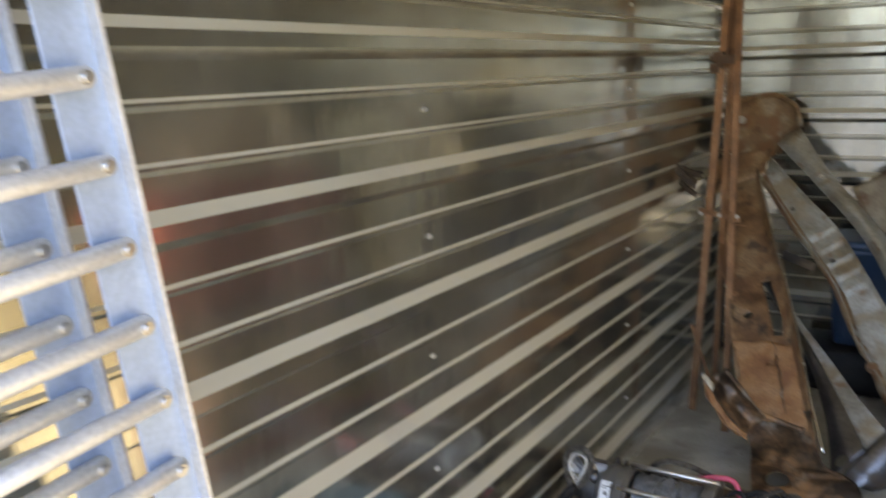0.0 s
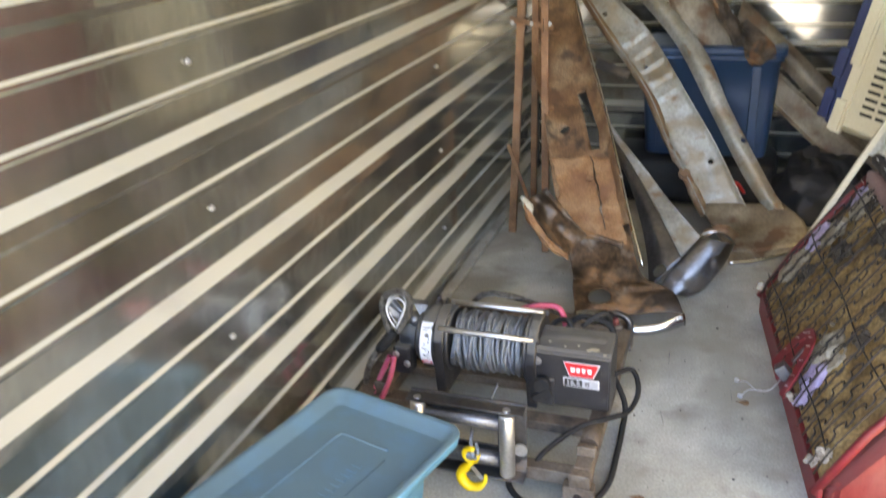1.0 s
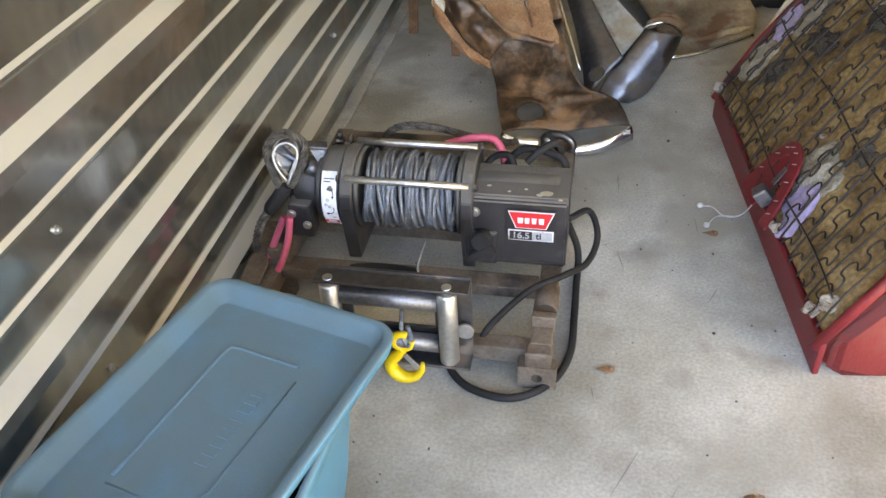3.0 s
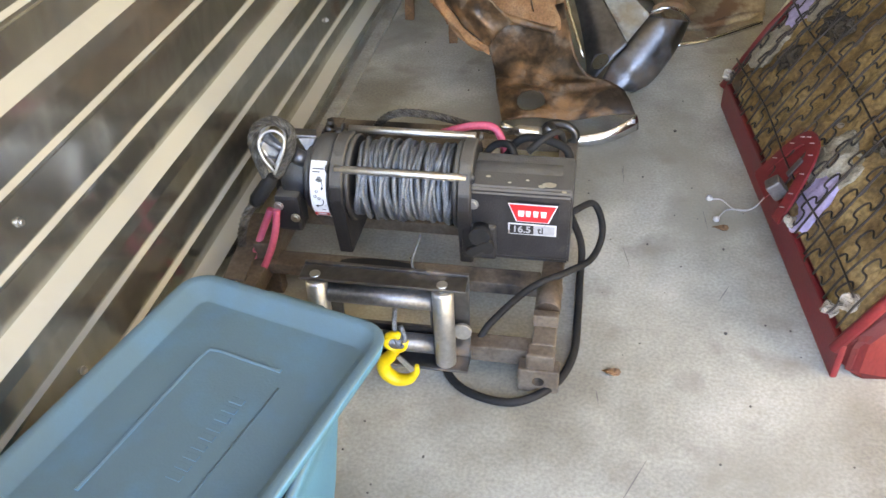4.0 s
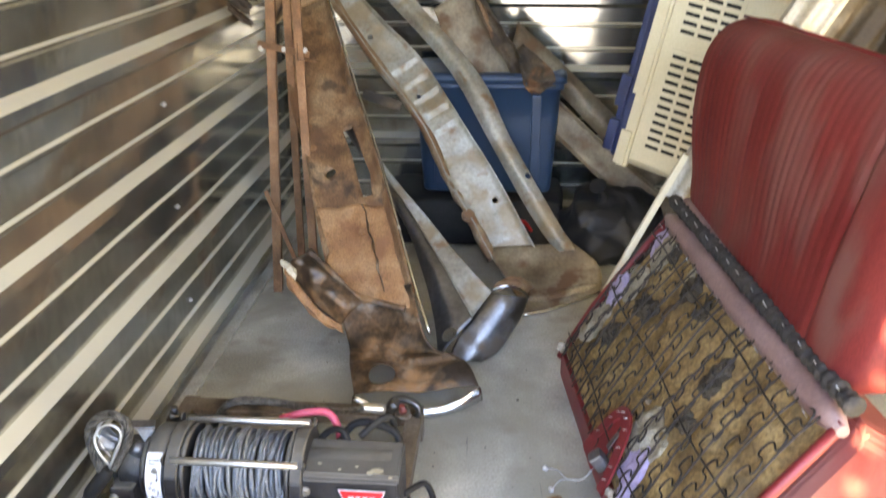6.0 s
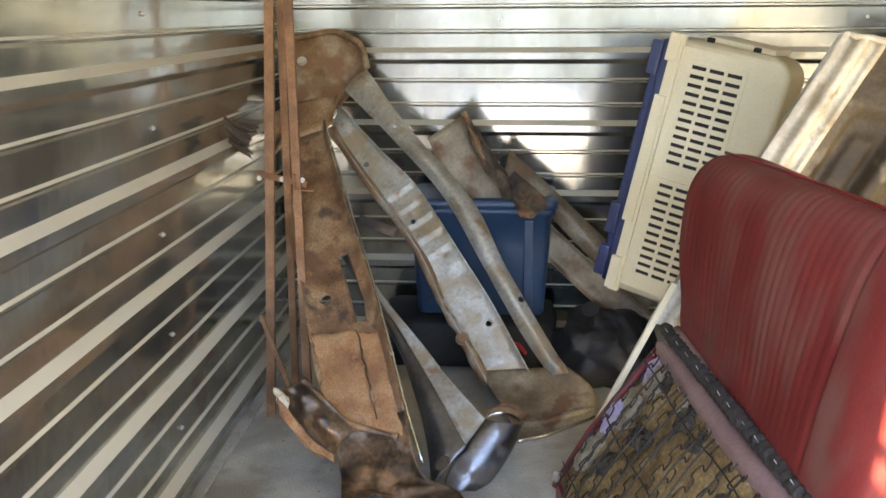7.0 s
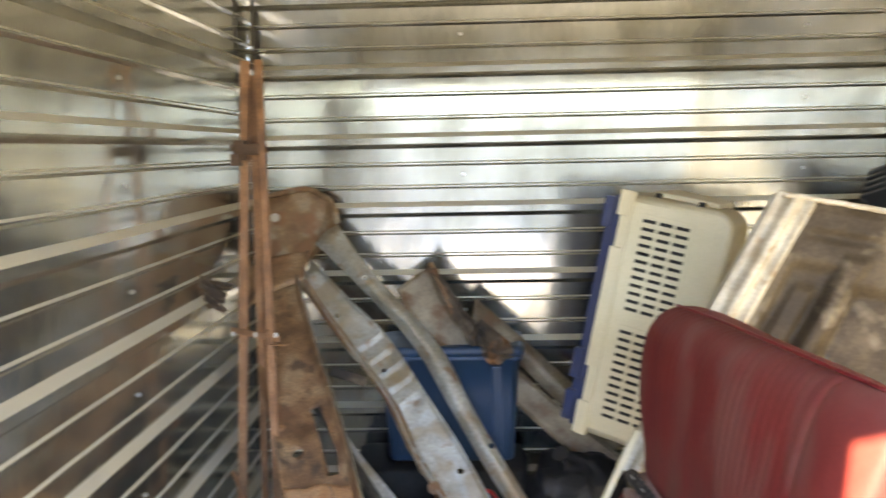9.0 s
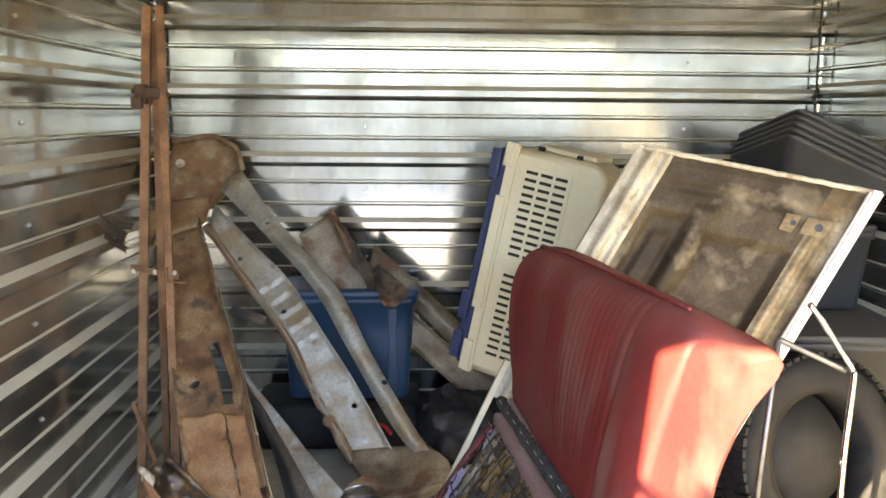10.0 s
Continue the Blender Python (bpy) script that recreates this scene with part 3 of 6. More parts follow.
# ---- loading ramps by the door ----


def loading_ramp(x, y_foot, label):
    tilt = 0.15
    root = thing("loading_ramp", (x, y_foot, 0.0), label, "ramp", group="ramps by the door")
    u = Vector((0, -tilt, 1)).normalized()
    r = Vector((0, -1, -0.09)).normalized()
    f = Vector((1, 0, 0))
    base = Vector((x, y_foot, 0.005))
    length, width = 1.95, 0.36
    for off in (0.0, width):
        o = base + r * off
        s = 1 if off == 0 else -1
        bm = bmesh.new()
        bar(bm, o + r * 0.036 * s, o + r * 0.036 * s + u * length, 0.072, 0.005, f, 0.001)
        part("rail", bm, RAIL_SKY_TINT, root)
        bm = bmesh.new()
        bar(bm, o - r * 0.001 * s + f * 0.008, o - r * 0.001 * s + f * 0.008 + u * length, 0.006, 0.03, f, 0.001)
        part("rail_lip", bm, ALUMINIUM, root, "bare aluminium lip")
    k = 0
    z = 0.105
    while z < length - 0.03:
        p = base + u * z + f * 0.018
        bm = bmesh.new()
        tube(bm, [p + r * 0.028, p + r * 0.034, p + r * (width - 0.034), p + r * (width - 0.028)], 0.0145, 10, radii=[0.011, 0.0145, 0.0145, 0.011])
        rung = part("rung", bm, ALUMINIUM, root)
        for off in (0.043, width - 0.043):
            bolt(rung, p + r * off + f * 0.013, f, 0.006, 0.006)
        z += 0.107
    return root


loading_ramp(-0.885, 1.295, "aluminium loading ramp, sky reflection painted pale blue on its rails, leaning by the door")
loading_ramp(-0.985, 1.245, "second aluminium loading ramp with sky-tinted rails standing behind the first")

# ---- blue tote with its lid laid askew ----
TM = Matrix.Translation((-0.835, 1.915, 0)) @ Matrix.Rotation(radians(-3.5), 4, "Z")
tote = thing("storage_tote", (-0.835, 1.915, 0), "open teal-blue plastic storage tote holding dark clutter", "tote")
bm = bmesh.new()
rings = []
for z, w, d in ((0.002, 0.27, 0.38), (0.01, 0.29, 0.40), (0.10, 0.315, 0.43), (0.24, 0.345, 0.465), (0.29, 0.352, 0.474), (0.293, 0.372, 0.494), (0.325, 0.376, 0.498)):
    rings.append(rounded(w, d, 0.05, z, TM))
for z, w, d in ((0.326, 0.36, 0.482), (0.29, 0.342, 0.464), (0.1, 0.305, 0.42), (0.02, 0.275, 0.385)):
    rings.append(rounded(w, d, 0.045, z, TM))
loft(bm, rings)
part("body", bm, BLUE_PLASTIC, tote)
for s in (-1, 1):
    bm = bmesh.new()
    tube(bm, [TM @ Vector(p) for p in smooth_path([(-0.07, s * 0.245, 0.31), (-0.06, s * 0.275, 0.30), (0, s * 0.285, 0.297), (0.06, s * 0.275, 0.30), (0.07, s * 0.245, 0.31)], 5)], 0.009, 8)
    part("handle", bm, BLUE_PLASTIC, tote)
bundle = thing("cable_bundle", TM @ Vector((0, 0, 0.02)), "dark heap of cables inside the blue tote", "cables")
for i in range(9):
    p = TM @ Vector((-0.09 + 0.045 * (i % 5), -0.15 + 0.06 * (i % 6), 0.045 + 0.018 * i))
    bm = bmesh.new()
    tube(bm, smooth_path([p + Vector((0.05 * math.cos(a + i), 0.08 * math.sin(a * 1.3 + i), 0.02 * math.sin(2 * a))) for a in (0, 1.2, 2.6, 4, 5.3)], 5), 0.014, 7)
    part("cable", bm, BLACK_RUBBER, bundle)

LM = Matrix.Translation((-0.826, 1.983, 0.329)) @ Matrix.Rotation(radians(-14.3), 4, "Z")
lid = thing("tote_lid", (-0.826, 1.983, 0.329), "teal-blue tote lid with raised lettering panel, laid askew", "lid")
bm = bmesh.new()
W, D = 0.385, 0.535
rings = [rounded(W, D, 0.05, 0.0, LM, 7, 0.006), rounded(W, D, 0.05, 0.024, LM, 7), rounded(W, D, 0.05, 0.0265, LM, 7, 0.0015), rounded(W, D, 0.05, 0.0275, LM, 7, 0.004), rounded(W, D, 0.05, 0.0275, LM, 7, 0.0155), rounded(W, D, 0.05, 0.0255, LM, 7, 0.018), rounded(W, D, 0.055, 0.002, LM, 7, 0.035), rounded(W, D, 0.055, -0.001, LM, 7, 0.041)]
loft(bm, rings)
part("panel", bm, BLUE_PLASTIC, lid)
bm = bmesh.new()
tube(bm, [LM @ Vector(p) for p in smooth_path([(-0.075, -0.15, -0.001), (-0.075, 0.05, -0.001), (-0.074, 0.125, -0.001), (-0.06, 0.14, -0.001), (0.0, 0.14, -0.001), (0.06, 0.14, -0.001)], 6)], 0.004, 6)
tube(bm, [LM @ Vector(p) for p in ((0.075, 0.11, -0.001), (0.075, -0.12, -0.001), (0.05, -0.165, -0.001), (-0.075, -0.165, -0.001))], 0.0025, 6)
part("embossed_line", bm, BLUE_PLASTIC, lid)
for i in range(9):
    bm = bmesh.new()
    box(bm, (0.022, -0.085 + 0.018 * i, -0.002), (0.045, -0.085 + 0.018 * i + 0.011, 0.001), 0.001, LM)
    part("embossed_mark", bm, BLUE_PLASTIC, lid)
for s in (-1, 1):
    bm = bmesh.new()
    box(bm, (-0.055, s * 0.268 - 0.016, -0.012), (0.055, s * 0.268 + 0.016, 0.012), 0.005, LM)
    box(bm, (-0.048, s * 0.284 - 0.006, -0.03), (0.048, s * 0.284 + 0.006, 0.004), 0.003, LM)
    part("latch_tab", bm, BLUE_PLASTIC, lid)

# ---- cardboard box ----
BM = Matrix.Translation((-0.751, 1.468, 0)) @ Matrix.Rotation(radians(21.9), 4, "Z")
carton = thing("cardboard_box", (-0.751, 1.468, 0), "open brown cardboard box beside the blue tote", "box")
for nm, lo, hi in (("side", (-0.16, -0.12, 0.0), (-0.155, 0.12, 0.45)), ("side", (0.155, -0.12, 0.0), (0.16, 0.12, 0.45)), ("side", (-0.154, 0.115, 0.0), (0.154, 0.12, 0.45)), ("side", (-0.154, -0.12, 0.0), (0.154, -0.115, 0.45)), ("bottom", (-0.153, -0.114, 0.002), (0.153, 0.114, 0.008))):
    bm = bmesh.new()
    box(bm, lo, hi, 0.0012, BM)
    part(nm, bm, CARDBOARD, carton)

# ---- winch on its steel frame ----
winch = thing("steel_cradle", (-0.67, 2.8, 0), "rusty square-tube steel cradle carrying the electric winch", "cradle")
for a, b, w, h in (((-0.36, 2.45, 0.075), (-0.36, 3.26, 0.075), 0.045, 0.045), ((-1.0, 2.45, 0.075), (-1.0, 3.26, 0.075), 0.045, 0.045), ((-0.977, 2.64, 0.085), (-0.383, 2.64, 0.085), 0.05, 0.03), ((-0.977, 2.475, 0.05), (-0.383, 2.475, 0.05), 0.04, 0.04), ((-0.977, 3.22, 0.085), (-0.383, 3.22, 0.085), 0.06, 0.03), ((-0.977, 2.86, 0.06), (-0.383, 2.86, 0.06), 0.05, 0.03)):
    bm = bmesh.new()
    bar(bm, a, b, w, h, bevel=0.004)
    part("beam", bm, FRAME_STEEL, winch)
for x, y in ((-0.36, 2.48), (-1.0, 2.48), (-0.36, 3.25), (-1.0, 3.25)):
    bm = bmesh.new()
    box(bm, (x - 0.022, y - 0.03, 0.0), (x + 0.022, y + 0.02, 0.054), 0.004)
    part("foot", bm, FRAME_STEEL, winch)
bm = bmesh.new()
loft(bm, [[(-0.735 + (0.085 + 0.02 * noise.noise((k * 0.9, 2, 0))) * math.cos(2 * math.pi * k / 18), 2.64 + 0.021 * math.sin(2 * math.pi * k / 18), 0.1004 + h) for k in range(18)] for h in (0.0, 0.0006)], smooth=False)
part("oil_stain", bm, BLACK_RUBBER, winch, "dark oil stain on the beam")
bm = bmesh.new()
box(bm, (-0.405, 2.415, 0.0), (-0.325, 2.45, 0.06), 0.005)
box(bm, (-0.39, 2.42, 0.055), (-0.335, 2.455, 0.095), 0.005)
lug = part("mounting_lug", bm, FRAME_STEEL, winch)
cut(lug, [prism(disc_points((-0.365, 2.43, 0.03), (0, 1, 0.0), 0.012), (0, 1, 0), 0.06)])
bm = bmesh.new()
bar(bm, (-0.36, 2.50, 0.11), (-0.36, 2.52, 0.11), 0.05, 0.03, bevel=0.004)
cyl(bm, (-0.36, 2.54, 0.10), (-0.36, 2.62, 0.10), 0.026, 14)
part("receiver_collar", bm, FRAME_STEEL, winch)
bm = bmesh.new()
bar(bm, (-0.985, 2.645, 0.0), (-0.985, 2.645, 0.14), 0.05, 0.03, (0, 1, 0), 0.004)
bar(bm, (-1.03, 2.55, 0.10), (-1.03, 2.75, 0.13), 0.05, 0.006, bevel=0.002)
part("side_plate", bm, FRAME_STEEL, winch)

AX, AZ = 2.745, 0.255
win = thing("electric_winch", (-0.62, AX, 0.10), "black electric winch wound with grey steel wire rope", "winch")


def hub(x0, x1, r, name, material, seg=28, label=""):
    bm = bmesh.new()
    bev = min(0.008, abs(x1 - x0) * 0.3)
    tube(bm, [(x0, AX, AZ), (x0 + bev, AX, AZ), (x1 - bev, AX, AZ), (x1, AX, AZ)], r, seg, radii=[r - bev, r, r, r - bev])
    return part(name, bm, material, win, label)


hub(-0.945, -0.885, 0.062, "gear_end_cap", BLACK_CAST)
hub(-0.889, -0.872, 0.078, "gear_ring", BLACK_CAST)
gear = hub(-0.874, -0.825, 0.092, "gear_housing", BLACK_CAST)
hub(-0.57, -0.558, 0.094, "drum_flange", BLACK_CAST)
hub(-0.797, -0.785, 0.094, "drum_flange", BLACK_CAST)
hub(-0.556, -0.345, 0.058, "motor", BLACK_CAST)
hub(-0.785, -0.57, 0.05, "drum_core", BLACK_CAST)
# arched drum supports
for x0, x1 in ((-0.827, -0.797), (-0.558, -0.53)):
    bm = bmesh.new()
    prof = [(AX + 0.098 * math.cos(radians(a)), AZ + 0.098 * math.sin(radians(a))) for a in range(-20, 201, 20)]
    prof = [(AX + 0.075, 0.103)] + prof + [(AX - 0.075, 0.103)]
    loft(bm, [[(x, y, z) for y, z in prof] for x in (x0, x1)], smooth=False)
    bmesh.ops.bevel(bm, geom=bm.edges[:], offset=0.003, segments=1, affect="EDGES")
    part("drum_support", bm, BLACK_CAST, win)
for y, z in ((2.677, 0.317), (2.80, 0.341)):
    bm = bmesh.new()
    cyl(bm, (-0.815, y, z), (-0.54, y, z), 0.0085, 12)
    rod = part("tie_rod", bm, BRIGHT, win, "bright steel tie rod")
    for x, s in ((-0.828, -1), (-0.53, 1)):
        bolt(rod, (x, y, z), (s, 0, 0), 0.008, 0.006, BLACK_CAST)
# rope turns on the drum
rng = random.Random(4)
bm = bmesh.new()
for i in range(26):
    x = -0.779 + 0.0081 * i
    r = 0.079 + 0.004 * rng.random()
    sk = rng.uniform(-0.014, 0.014)
    ph = rng.uniform(0, 6.3)
    tube(bm, [(x + sk * math.sin(a + ph) + 0.003 * math.sin(3 * a + i), AX + (r + 0.003 * math.sin(2 * a + ph)) * math.cos(a), AZ + (r + 0.003 * math.sin(2 * a + ph)) * math.sin(a)) for a in [2 * math.pi * k / 32 for k in range(32)]], 0.0047, 7, closed=True)
for i in range(14):
    x = -0.77 + 0.0155 * i
    r = 0.0715
    tube(bm, [(x, AX + r * math.cos(a), AZ + r * math.sin(a)) for a in [2 * math.pi * k / 28 for k in range(28)]], 0.0062, 6, closed=True)
part("wire_rope", bm, ROPE, win, "grey steel wire rope wound in loose turns")
# label on the gear housing
bm = bmesh.new()
rows = [[(x, AX + 0.0932 * math.cos(radians(a)), AZ + 0.0932 * math.sin(radians(a))) for x in (-0.867, -0.833)] for a in range(128, 222, 6)]
loft(bm, rows, closed=False)
plate = part("label", bm, LABEL_WHITE, win, "worn white instruction label")
for a0, a1, x0, x1, mt in ((203, 211, -0.866, -0.834, LABEL_RED), (205, 209, -0.86, -0.84, LABEL_WHITE), (213, 217, -0.864, -0.836, LABEL_BLACK), (138, 139.5, -0.862, -0.838, LABEL_BLACK), (142, 143.5, -0.862, -0.846, LABEL_BLACK), (196, 197.5, -0.846, -0.838, LABEL_BLACK)):
    bm = bmesh.new()
    loft(bm, [[(x, AX + 0.0942 * math.cos(radians(a)), AZ + 0.0942 * math.sin(radians(a))) for x in (x0, x1)] for a in [a0 + (a1 - a0) * k / 4 for k in range(5)]], closed=False)
    part("printed_mark", bm, mt, plate)


def on_label(x, a):
    return Vector((x, AX + 0.0943 * math.cos(radians(a)), AZ + 0.0943 * math.sin(radians(a))))


# two curved arrows, three small rings and a blot
for c, a0, a1 in ((160, 100, -20), (182, 20, -100)):
    bm = bmesh.new()
    arc = [on_label(-0.851 + 0.011 * math.cos(radians(a0 + (a1 - a0) * k / 8)), c - 8 * math.sin(radians(a0 + (a1 - a0) * k / 8))) for k in range(9)]
    tube(bm, arc, 0.0009, 5)
    tube(bm, [arc[-1], arc[-1] + (arc[-1] - arc[-2]).normalized() * 0.006], 0.003, 6, radii=[0.003, 0.0004])
    part("printed_mark", bm, LABEL_BLACK, plate)
for x, a in ((-0.853, 168), (-0.857, 175), (-0.849, 178)):
    bm = bmesh.new()
    tube(bm, [on_label(x + 0.0028 * math.cos(k), a + 1.7 * math.sin(k)) for k in [2 * math.pi * i / 10 for i in range(10)]], 0.0006, 4, closed=True)
    part("printed_mark", bm, LABEL_BLACK, plate)
bm = bmesh.new()
loft(bm, [[on_label(-0.847 + r * math.cos(k) * (1 + 0.3 * math.sin(3 * k)), 152 + 550 * r * math.sin(k)) for k in [2 * math.pi * i / 12 for i in range(12)]] for r in (0.007, 0.0068)], smooth=False)
part("printed_mark", bm, SCUFF, plate)
# control box
bm = bmesh.new()
prof = [(2.668, 0.125), (2.664, 0.135), (2.668, 0.292), (2.676, 0.302), (2.78, 0.315), (2.79, 0.308), (2.79, 0.13)]
loft(bm, [[(x, y, z) for y, z in prof] for x in (-0.545, -0.328)], smooth=False)
bmesh.ops.bevel(bm, geom=bm.edges[:], offset=0.004, segments=2, affect="EDGES")
cbox = part("control_box", bm, BLACK_CAST, win)
bm = bmesh.new()
box(bm, (-0.55, 2.655, 0.13), (-0.478, 2.668, 0.215), 0.006)
part("switch_plate", bm, BLACK_CAST, win)
bm = bmesh.new()
cyl(bm, (-0.51, 2.662, 0.20), (-0.51, 2.636, 0.20), 0.022, 16)
cyl(bm, (-0.495, 2.662, 0.17), (-0.495, 2.64, 0.17), 0.014, 14)
bar(bm, (-0.535, 2.64, 0.155), (-0.485, 2.64, 0.188), 0.02, 0.012, (0, 1, 0), 0.003)
part("clutch_knob", bm, BLACK_RUBBER, win)
bolt(win, (-0.527, 2.666, 0.262), (0, -1, 0), 0.008, 0.006)


def plate_on_box(pts, y, mt, name, parent):
    bm = bmesh.new()
    loft(bm, [[(x, y, z) for x, z in pts], [(x, y - 0.0012, z) for x, z in pts]], smooth=False)
    return part(name, bm, mt, parent)


sticker = plate_on_box([(-0.458, 0.277), (-0.352, 0.277), (-0.352, 0.192), (-0.458, 0.192)], 2.6645, LABEL_BLACK, "sticker", win)
plate_on_box([(-0.455, 0.274), (-0.355, 0.274), (-0.372, 0.23), (-0.438, 0.23)], 2.663, LABEL_WHITE, "sticker_badge", sticker)
plate_on_box([(-0.452, 0.272), (-0.358, 0.272), (-0.374, 0.2325), (-0.436, 0.2325)], 2.6615, LABEL_RED, "sticker_badge", sticker)
for i, w in enumerate((0.0125, 0.0105, 0.0105, 0.0115)):
    x = -0.434 + 0.0152 * i
    plate_on_box([(x, 0.2595), (x + w, 0.2595), (x + w - 0.001, 0.2455), (x + 0.001, 0.2455)], 2.66, LABEL_WHITE, "sticker_badge", sticker)
plate_on_box([(-0.454, 0.225), (-0.356, 0.225), (-0.356, 0.198), (-0.454, 0.198)], 2.663, LABEL_WHITE, "sticker_strip", sticker)
plate_on_box([(-0.451, 0.2225), (-0.402, 0.2225), (-0.402, 0.2005), (-0.451, 0.2005)], 2.6615, LABEL_BLACK, "sticker_strip", sticker)
plate_on_box([(-0.4015, 0.2225), (-0.359, 0.2225), (-0.359, 0.2005), (-0.4015, 0.2005)], 2.6615, LABEL_SILVER, "sticker_strip", sticker)
for words, x, mt in (("16.5", -0.4265, LABEL_SILVER), ("ti", -0.388, LABEL_BLACK)):
    text = bpy.data.curves.new("model_text", "FONT")
    text.body, text.size, text.extrude, text.align_x, text.align_y = words, 0.0225, 0.0006, "CENTER", "CENTER"
    text.offset = 0.0004
    tob = new("model_text", text)
    tob.parent = sticker
    tob.matrix_local = Matrix.Translation(Vector((x, 2.66, 0.2115)) - Vector(win.location)) @ Matrix.Rotation(radians(90), 4, "X")
    text.materials.append(mt)
# scraped paint and grime on the control box
for k, (x, y, r) in enumerate(((-0.375, 2.69, 0.011), (-0.39, 2.684, 0.006), (-0.42, 2.70, 0.003), (-0.50, 2.705, 0.004), (-0.345, 2.672, 0.004), (-0.455, 2.69, 0.003))):
    bm = bmesh.new()
    z = 0.302 + (y - 2.676) * 0.125
    loft(bm, [[(x + r * (1.2 + 0.5 * noise.noise((j * 0.7, k, 0))) * math.cos(2 * math.pi * j / 11), y + 0.7 * r * math.sin(2 * math.pi * j / 11), z + 0.0007 + h + 0.7 * r * math.sin(2 * math.pi * j / 11) * 0.125) for j in range(11)] for h in (0.0, 0.0008)], smooth=False)
    part("paint_chip", bm, WHITE_EDGE, cbox)
# motor leads
for pts, r, mt in (([(-0.54, 2.80, 0.27), (-0.505, 2.815, 0.31), (-0.47, 2.80, 0.325), (-0.455, 2.79, 0.30)], 0.008, BLACK_RUBBER), ([(-0.49, 2.82, 0.27), (-0.45, 2.84, 0.315), (-0.40, 2.83, 0.325), (-0.35, 2.81, 0.315), (-0.34, 2.80, 0.27)], 0.009, BLACK_RUBBER), ([(-0.43, 2.80, 0.31), (-0.40, 2.815, 0.335), (-0.37, 2.84, 0.34), (-0.36, 2.86, 0.30)], 0.008, BLACK_RUBBER), ([(-0.62, 2.84, 0.32), (-0.56, 2.85, 0.335), (-0.51, 2.85, 0.335), (-0.485, 2.835, 0.30), (-0.482, 2.82, 0.24)], 0.009, PINK), ([(-0.945, 2.645, 0.225), (-0.953, 2.63, 0.17), (-0.975, 2.615, 0.11), (-1.005, 2.60, 0.06), (-1.04, 2.60, 0.03)], 0.008, PINK), ([(-0.965, 2.66, 0.215), (-0.99, 2.65, 0.16), (-1.02, 2.63, 0.09), (-1.06, 2.62, 0.04)], 0.008, PINK)):
    bm = bmesh.new()
    tube(bm, smooth_path(pts, 7), r, 9)
    part("motor_lead", bm, mt, win)
# clutch end with clevis
bm = bmesh.new()
box(bm, (-0.965, 2.70, 0.20), (-0.93, 2.79, 0.30), 0.01)
box(bm, (-0.955, 2.66, 0.16), (-0.9, 2.71, 0.25), 0.008)
part("clutch_block", bm, BLACK_CAST, win)
for p in ((-0.945, 2.66, 0.225), (-0.91, 2.655, 0.20)):
    bolt(win, p, (0, -1, 0), 0.007, 0.006)

bm = bmesh.new()
tube(bm, smooth_path([(-0.643, 2.675, 0.165), (-0.648, 2.655, 0.15), (-0.655, 2.632, 0.125), (-0.645, 2.615, 0.102)], 5), 0.003, 6)
part("loose_strand", bm, ROPE, win)
# roller fairlead
fair = thing("roller_fairlead", (-0.65, 2.41, 0.07), "roller fairlead with bright steel rollers bolted to the cradle", "fairlead")
bm = bmesh.new()
box(bm, (-0.80, 2.412, 0.075), (-0.495, 2.42, 0.288), 0.002)
fp = part("back_plate", bm, DULL_CHROME, fair)
cut(fp, [prism([(-0.74, 2.416, 0.15), (-0.57, 2.416, 0.15), (-0.57, 2.416, 0.215), (-0.74, 2.416, 0.215)], (0, 1, 0), 0.03)])
bm = bmesh.new()
box(bm, (-0.80, 2.372, 0.278), (-0.495, 2.411, 0.284), 0.002)
part("flange", bm, DULL_CHROME, fair)
bm = bmesh.new()
box(bm, (-0.80, 2.372, 0.078), (-0.495, 2.411, 0.084), 0.002)
part("flange", bm, DULL_CHROME, fair)
for x in (-0.772, -0.538):
    bm = bmesh.new()
    tube(bm, [(x, 2.385, 0.09), (x, 2.385, 0.094), (x, 2.385, 0.268), (x, 2.385, 0.273)], 0.02, 18, radii=[0.017, 0.02, 0.02, 0.017])
    ro = part("roller", bm, BRIGHT, fair)
    for z, s in ((0.274, 1), (0.09, -1)):
        bm = bmesh.new()
        cyl(bm, (x, 2.385, z), (x, 2.385, z + 0.012 * s), 0.01, 12)
        part("pin", bm, BRIGHT, ro)
for z in (0.238, 0.128):
    bm = bmesh.new()
    cyl(bm, (-0.752, 2.392, z), (-0.558, 2.392, z), 0.0185, 18)
    part("roller", bm, ROLLER, fair)
bm = bmesh.new()
cyl(bm, (-0.508, 2.405, 0.16), (-0.508, 2.398, 0.16), 0.018, 16)
part("washer", bm, BRIGHT, fair)

# hook
HM = Matrix.Translation((0, 0.02, 0.012)) @ Matrix.Translation((-0.632, 2.36, 0.14)) @ Matrix.Diagonal((0.9, 1, 0.88, 1)) @ Matrix.Translation((0.632, -2.36, -0.14))
hook = thing("winch_hook", (-0.63, 2.36, 0.0), "yellow painted steel hook on the end of the wire rope", "hook")
bm = bmesh.new()
pts, rad = [], []
for a in range(60, 400, 20):
    pts.append((-0.632 + 0.021 * math.cos(radians(a)), 2.36, 0.122 + 0.021 * math.sin(radians(a))))
tube(bm, pts, 0.0085, 10)
